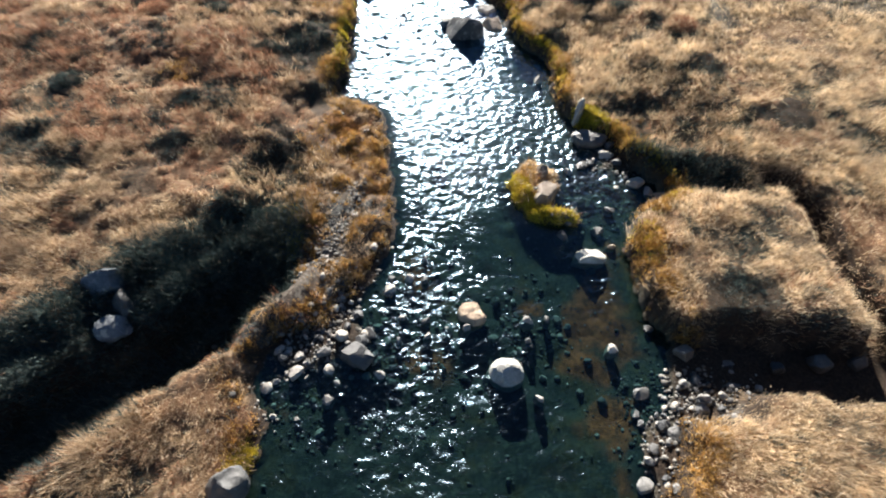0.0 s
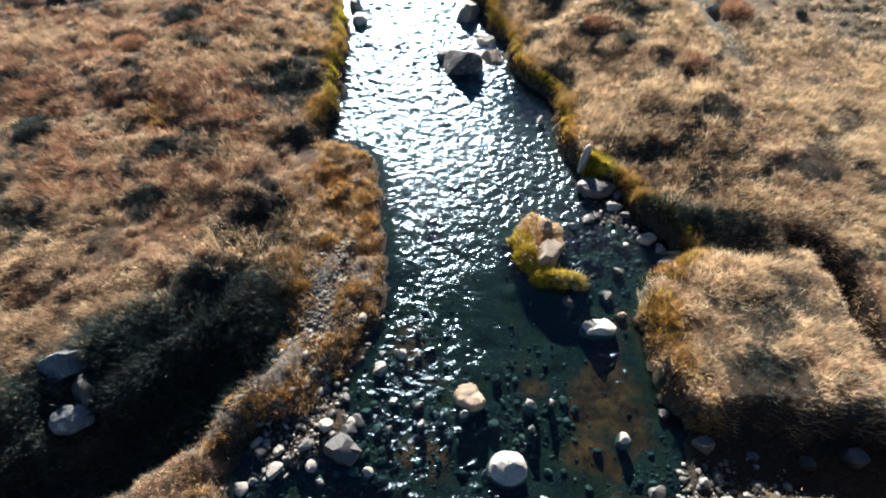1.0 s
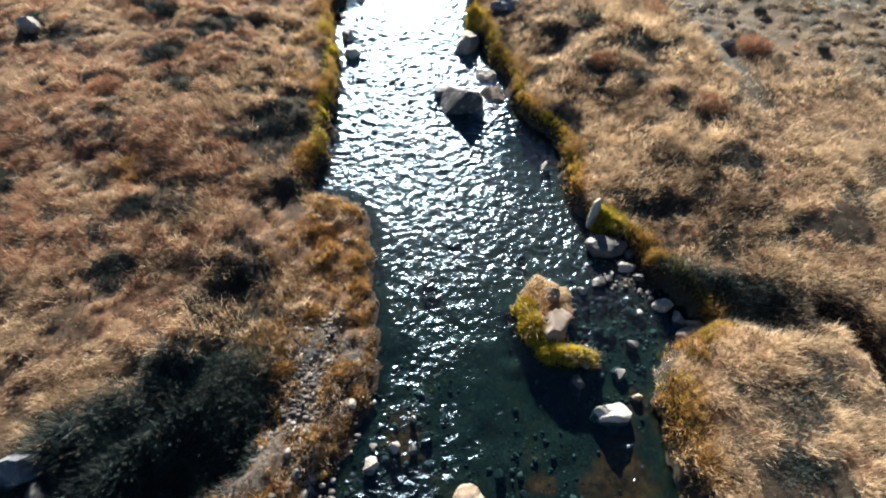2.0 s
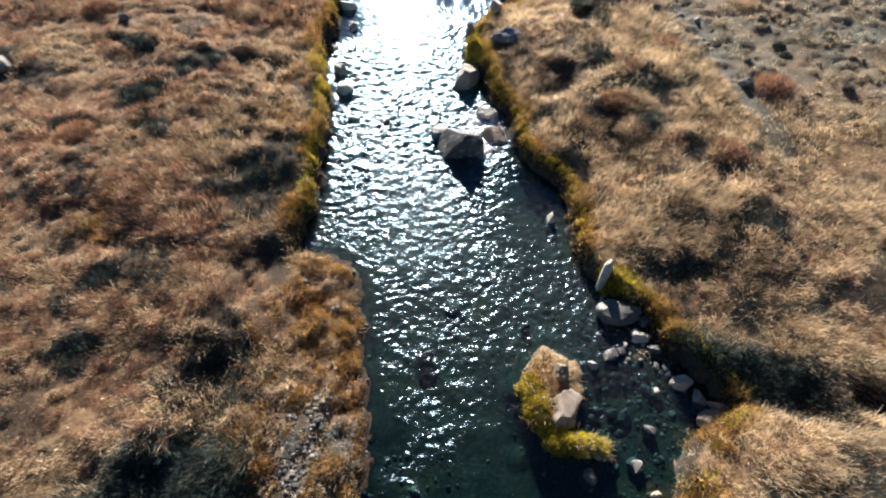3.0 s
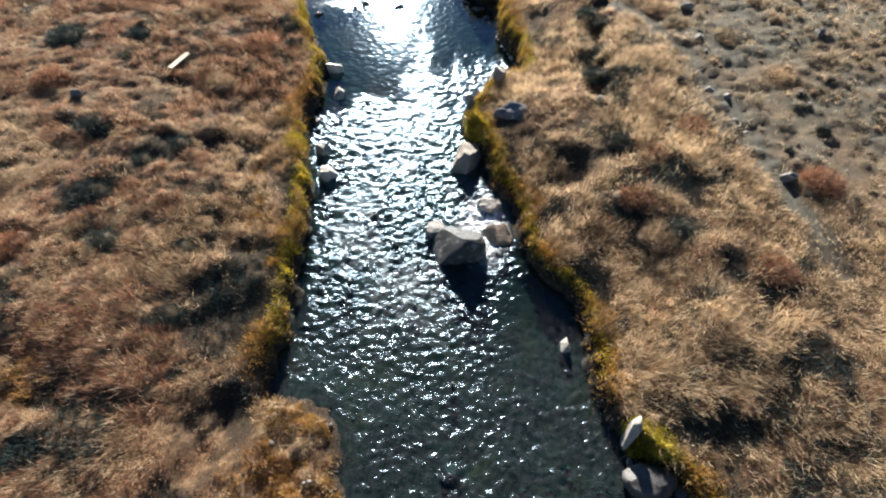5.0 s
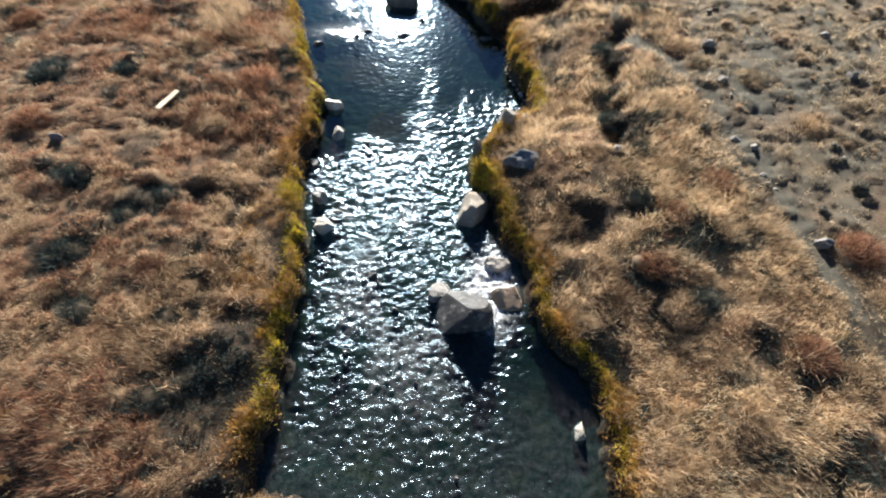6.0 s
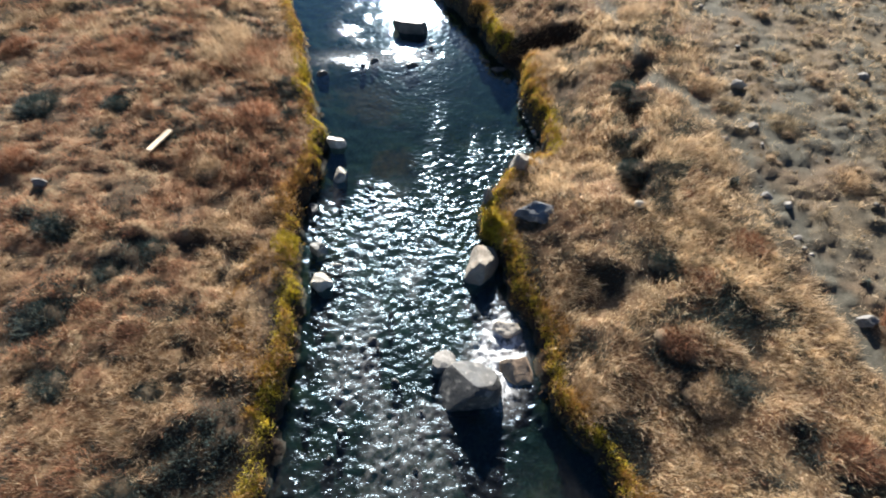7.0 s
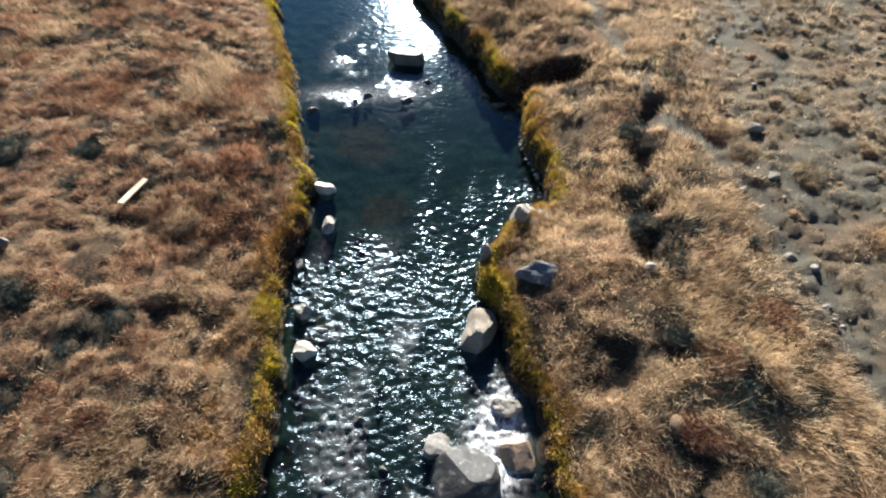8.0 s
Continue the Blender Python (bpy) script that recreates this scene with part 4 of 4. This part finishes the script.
for k, (x, y) in enumerate([(-1.92, 11.82), (-1.82, 10.54), (-1.29, 10.31), (-1.38, 9.94), (-0.97, 11.55), (-0.86, 12.14), (-0.23, 10.68), (-0.21, 9.88), (0.42, 8.66), (1.54, 7.24), (-1.2, 11.53), (-0.62, 11.07), (-1.41, 10.9)]):
    rock("stone", "small dark wet stone in the riffle", x, y, (0.06 + 0.012 * (k % 4), 0.06 + 0.01 * (k % 3), 0.2), MAT_WET, 140 + k, sub=3, rise=0.035 + 0.01 * (k % 3))
for k, (x, y, w) in enumerate([(0.47, 7.5, 0.17), (0.11, 6.68, 0.15)]):
    rock("stone", "dark wet stone just breaking the water", x, y, (w, w, 0.34), MAT_WET, 85 + k, rise=0.02)

for k, (x, y, w) in enumerate([(1.02, 15.22, 0.14), (1.2, 15.34, 0.17), (1.42, 15.3, 0.13), (1.3, 15.12, 0.12)]):
    rock("stone", "bleached flat stone at the edge of the pool", x, y, (w, w * 0.8, w * 0.5), MAT_WHITE, 110 + k, rise=0.05, sunk=0.1)
pale_edge = random.Random(8)
for k in range(16):
    y = 15.9 + 0.13 * k + pale_edge.uniform(-0.04, 0.04)
    x = float(np.interp(y, [q[0] for q in RIGHT], [q[1] for q in RIGHT])) - pale_edge.uniform(0.0, 0.06)
    w = pale_edge.uniform(0.04, 0.09)
    tagged(rock("stone", "small pale stone along the waterline", x, y, (w, w * 0.8, w), MAT_WHITE, 120 + k, sub=3, rise=0.03, sunk=0.1), group="pale stones along the waterline")

# cobbles: ten shapes, laid along the bars and shallows
shapes = []
for k in range(10):
    me = rock_mesh("cobble", 200 + k, 0.5, 0.5 * (0.65 + 0.3 * ((k * 37) % 10) / 10), 0.36, cuts=8, sub=2, rough=0.22, deep=0.78)
    me.materials.append([MAT_ROCK, MAT_PALE, MAT_WET, MAT_ROCK, MAT_WET][k % 5])
    shapes.append(me)
told = ["grey cobble lying in the shallows", "pale cobble lying in the shallows", "dark wet cobble lying in the shallows", "grey cobble lying in the shallows", "dark wet cobble lying in the shallows"]
zones = [(-1.0, 2.75, 0.65, 0.40, 62, 0.13), (0.2, 3.3, 0.9, 0.65, 50, 0.13), (-0.35, 4.2, 0.3, 0.5, 18, 0.13), (1.6, 3.4, 0.35, 0.4, 22, 0.11), (3.25, 1.75, 0.25, 0.6, 46, 0.12), (-1.2, 2.2, 0.5, 0.4, 24, 0.12),
         (2.75, 6.4, 0.5, 0.8, 60, 0.10), (3.3, 6.6, 0.35, 0.5, 24, 0.11), (2.55, 5.2, 0.3, 0.35, 14, 0.08), (3.75, 2.38, 0.42, 0.24, 60, 0.10), (-1.5, 2.6, 0.2, 0.5, 30, 0.09)]
r = random.Random(4)
fixed = [(0.0, 4.5, 0.13), (-0.21, 4.13, 0.17), (0.02, 4.12, 0.2), (-0.24, 3.43, 0.15), (0.08, 3.41, 0.2), (-0.27, 3.06, 0.16), (-1.06, 3.04, 0.22), (-0.78, 3.0, 0.24), (1.59, 3.5, 0.21), (1.6, 3.17, 0.2), (0.69, 3.33, 0.2),
         (2.78, 3.13, 0.22), (-1.34, 3.68, 0.16), (0.14, 3.16, 0.17), (1.88, 3.55, 0.14), (-1.11, 2.12, 0.2), (-0.48, 2.52, 0.2), (-0.48, 3.83, 0.16), (1.71, 2.34, 0.16), (3.1, 5.79, 0.22)]
spots = list(fixed)
for cx, cy, rx, ry, count, size in zones:
    for k in range(int(0.66 * count)):
        spots.append((r.gauss(cx, rx), r.gauss(cy, ry), size * math.exp(r.gauss(0, 0.35))))
stones_at = survey(np.array([s[0] for s in spots]), np.array([s[1] for s in spots]))
for k, (x, y, w) in enumerate(spots):
    z = float(stones_at["z"][k])
    if z > 0.22:
        continue
    ob = new("cobble", shapes[k % 10])
    lift = max(0.0, min(0.05, -z - w * 0.55)) if k < len(fixed) else 0.0
    ob.matrix_world = pose(x, y, z - 0.05 * w, 0, 0, r.uniform(0, 360)) @ Matrix.Diagonal((w, w * r.uniform(0.7, 1.25), w * r.uniform(0.85, 1.3) if k >= len(fixed) else max(w * 1.2, (-z + 0.07) / 0.5), 1))
    tagged(ob, told[k % 5], "cobble", "cobbles in the shallows")

# loose gravel too small to count
shingle_v, shingle_f = [], []
base = bmesh.new()
bmesh.ops.create_icosphere(base, subdivisions=1, radius=1.0)
ico_v, ico_f = np.array([v.co[:] for v in base.verts]), np.array([[v.index for v in f.verts] for f in base.faces])
base.free()
gr = np.random.default_rng(5)
pick = np.concatenate([np.stack([gr.normal(cx, rx * 1.15, count * 10), gr.normal(cy, ry * 1.15, count * 10)], -1) for cx, cy, rx, ry, count, size in zones]
                      + [np.stack([gr.uniform(-2.1, 2.6, 500), gr.uniform(1, 9, 500)], -1), np.stack([gr.uniform(-2.1, -1.1, 2600), gr.uniform(3, 6.0, 2600)], -1), np.stack([gr.uniform(4, 12, 1300), gr.uniform(9, 25, 1300)], -1)])
gs = survey(pick[:, 0], pick[:, 1])
low = ((gs["z"] < 0.24) | (gs["plain"] > 0.5))
pick, pz = pick[low], gs["z"][low]
w = 0.018 * np.exp(gr.normal(0, 0.45, len(pick)))
vv = ico_v[None] * (w[:, None] * gr.uniform(0.6, 1.2, (len(pick), 3)) * np.array([1, 1, 0.6]))[:, None, :] * (1 + gr.normal(0, 0.10, (len(pick), len(ico_v), 1)))
vv += np.stack([pick[:, 0], pick[:, 1], pz + 0.2 * w], -1)[:, None, :]
ff = ico_f[None] + (np.arange(len(pick)) * len(ico_v))[:, None, None]
MAT_SHINGLE = blade_material("shingle", [(0.0, (0.04, 0.04, 0.04)), (0.5, (0.11, 0.105, 0.095)), (0.9, (0.22, 0.21, 0.19)), (1.0, (0.36, 0.34, 0.31))], 0.0, 3.0)
gravel_bed = mesh_object("gravel", vv.reshape(-1, 3), ff.reshape(-1, 3), MAT_SHINGLE)
tagged(gravel_bed, "loose grey gravel on the bars and creek bed", "gravel", kind="stuff")


# ---------------------------------------------------------------- tussocks
def tuft_mesh(name, seed, n, radius, length, width, dome):
    """Blades that spring from a dome and fall outwards and with the wind."""
    r = np.random.default_rng(seed)
    ang, rad = r.uniform(0, 2 * np.pi, n), radius * np.sqrt(r.random(n))
    x, y = np.cos(ang) * rad, np.sin(ang) * rad
    z = dome * np.sqrt(np.clip(1 - (rad / radius) ** 2, 0, 1)) - 0.02
    ox, oy = x / radius * 0.7 + r.normal(0, 0.55, n), y / radius * 0.7 - 0.35 + r.normal(0, 0.55, n)
    size = length * r.uniform(0.5, 1.15, n)
    k = size / np.sqrt(1 + ox * ox + oy * oy)
    a2 = r.uniform(0, np.pi, n)
    hx, hy = np.cos(a2) * width / 2, np.sin(a2) * width / 2
    v = np.empty((n, 3, 3))
    v[:, 0], v[:, 1] = np.stack([x - hx, y - hy, z], -1), np.stack([x + hx, y + hy, z], -1)
    v[:, 2] = np.stack([x + ox * k, y + oy * k, z + k], -1)
    return v.reshape(-1, 3), np.arange(3 * n).reshape(-1, 3)


def tussock(label, material, seed, radius, tall, n):
    """A grass tussock: a peaty mound and the blades on it."""
    thing = new("grass_tussock")
    tagged(thing, label, "tussock", "tussocks on the moor")
    bm = bmesh.new()
    bmesh.ops.create_icosphere(bm, subdivisions=3, radius=1.0)
    for v in bm.verts:
        k = 1 + 0.18 * 2.0 * noise.fractal(v.co * 1.6 + Vector((seed, 0, 0)), 0.8, 2, 3)
        v.co = Vector((v.co.x * radius * k * 1.15, v.co.y * radius * k, v.co.z * tall * k))
    me = bpy.data.meshes.new("mound")
    bm.to_mesh(me)
    bm.free()
    me.polygons.foreach_set("use_smooth", np.ones(len(me.polygons), bool))
    me.materials.append(MAT_PEAT)
    new("mound", me).parent = thing
    v, f = tuft_mesh("grass", seed, n, radius * 1.05, 0.07 + tall * 0.45, 0.0095, tall)
    mesh_object("grass", v, f, material, False).parent = thing
    return thing


MAT_PEAT = stone_material("peat", (0.10, 0.072, 0.045), (0.22, 0.16, 0.10), None, 0.95)
kinds = [tussock("large tawny grass tussock shaded on one side", MAT_TAN, 301, 0.34, 0.15, 2400), tussock("rust-brown sedge tussock on the moor", MAT_RUSSET, 302, 0.30, 0.15, 2400),
         tussock("dark grey-green tussock on the moor, coloured for shade", MAT_GREEN, 303, 0.26, 0.13, 1900), tussock("pale bleached straw tussock on the moor", MAT_GREY, 304, 0.26, 0.12, 1900)]
# x, y, kind, size
BIG = [(3.1, 17.1, 0, 1.2), (3.03, 15.6, 0, 1.2), (3.0, 14.9, 1, 1.0), (2.9, 14.4, 0, 0.9), (4.1, 18.5, 0, 1.4), (3.6, 14.8, 1, 1.1), (4.6, 17.1, 0, 0.9), (4.85, 16.5, 3, 0.8), (3.6, 19.7, 0, 1.1),
       (5.7, 16.0, 3, 1.1), (6.3, 18.1, 3, 0.8), (6.4, 14.7, 0, 0.9), (3.2, 12.95, 2, 0.8), (3.3, 14.0, 1, 0.8), (3.86, 11.1, 1, 1.1), (5.0, 10.3, 1, 1.0), (6.24, 12.0, 1, 1.1), (4.5, 13.3, 1, 1.0),
       (3.3, 11.7, 1, 1.0), (3.7, 12.6, 1, 1.0), (3.6, 11.0, 0, 1.0), (4.1, 9.4, 0, 1.0)]
BIG_LEFT = [(-7.9, 15.4, 1, 1.4), (-6.9, 17.3, 1, 1.0), (-6.5, 15.7, 2, 1.0), (-5.6, 15.5, 2, 0.9), (-4.1, 16.0, 1, 1.5), (-3.4, 16.3, 2, 0.9), (-6.1, 12.8, 1, 1.4), (-6.4, 14.9, 2, 1.0), (-4.5, 14.4, 0, 0.9), (-3.2, 14.8, 0, 0.8),
            (-9.3, 17.2, 1, 1.1), (-7.5, 14.0, 1, 1.1), (-5.5, 11.25, 1, 1.4), (-4.6, 12.5, 0, 1.0), (-6.2, 10.1, 1, 1.0), (-4.9, 10.3, 2, 1.0), (-5.0, 12.0, 1, 0.9), (-3.6, 9.2, 2, 0.9), (-3.8, 10.35, 0, 0.9),
            (-8.4, 12.0, 2, 1.3), (-6.9, 7.6, 1, 1.0), (-4.6, 7.3, 0, 1.0)]
placed = set()
for x, y, kind, size in BIG + BIG_LEFT:
    # tussocks within the painted shade take the dark kind
    kind = 2 if shade_patches(np.array([x]), np.array([y]))[0] > 0.5 else kind
    at = pose(x, y, height(x, y) - 0.10 * size, 0, 0, r.uniform(-40, 40)) @ Matrix.Diagonal((size, size, size, 1))
    if kind in placed:
        copy_thing(kinds[kind], at)
    else:
        placed.add(kind)
        kinds[kind].matrix_world = pose(x, y, height(x, y) - 0.10)
small = [tussock("small sparse tuft on bare gritty ground", MAT_GREY, 311, 0.10, 0.09, 240), tussock("small straw tuft on bare gritty ground", MAT_TAN, 312, 0.12, 0.10, 260), tussock("small dark tuft on bare gritty ground", MAT_GREEN, 313, 0.08, 0.08, 200)]
cand = np.stack([gr.uniform(3.6, 13.0, 900), gr.uniform(9.0, 26.5, 900)], -1)
cs = survey(cand[:, 0], cand[:, 1])
good = (cs["plain"] > 0.35) & (cs["track"] < 0.3) & in_sight(cand[:, 0], cand[:, 1]) & (gr.random(900) < 0.37)
for n, ((x, y), z) in enumerate(zip(cand[good], cs["z"][good])):
    size = float(np.clip(gr.lognormal(-0.55, 0.35), 0.35, 1.3))
    at = pose(x, y, z - 0.03 * size, 0, 0, gr.uniform(-60, 60)) @ Matrix.Diagonal((size, size, size, 1))
    if n < 3:
        small[n].matrix_world = pose(x, y, z - 0.03)
    else:
        copy_thing(small[(n * 7 + n // 3) % 3], at)

# ---------------------------------------------------------------- the plank
def wood_material():
    m, n, l, p = nodes_of("weathered_wood")
    grain = ramp(n, l, noise_at(n, l, 14, 6, 0.6, (9, 1.5, 9)), [(0.3, (0.36, 0.28, 0.19)), (0.7, (0.66, 0.55, 0.40))])
    l.new(grain, p.inputs["Base Color"])
    p.inputs["Roughness"].default_value = 0.8
    bump(n, l, p, noise_at(n, l, 30, 5, 0.6, (8, 1, 8)), 0.4, 0.005)
    return m


bm = bmesh.new()
bmesh.ops.create_cube(bm, size=1.0)
bmesh.ops.scale(bm, vec=(0.11, 0.64, 0.026), verts=bm.verts)
bmesh.ops.bevel(bm, geom=bm.edges[:], offset=0.003, segments=2, affect="EDGES")
me = bpy.data.meshes.new("plank")
bm.to_mesh(me)
bm.free()
me.materials.append(wood_material())
plank = new("plank", me)
ends = [height(-5.36, 14.53), height(-5.27, 15.05)]
plank.matrix_world = pose(-5.32, 14.79, max(height(-5.32, 14.79), sum(ends) / 2) + 0.075, math.degrees(math.atan2(ends[1] - ends[0], 0.53)), 0, -10)
tagged(plank, "pale weathered wooden plank lying in the dry grass", "plank")
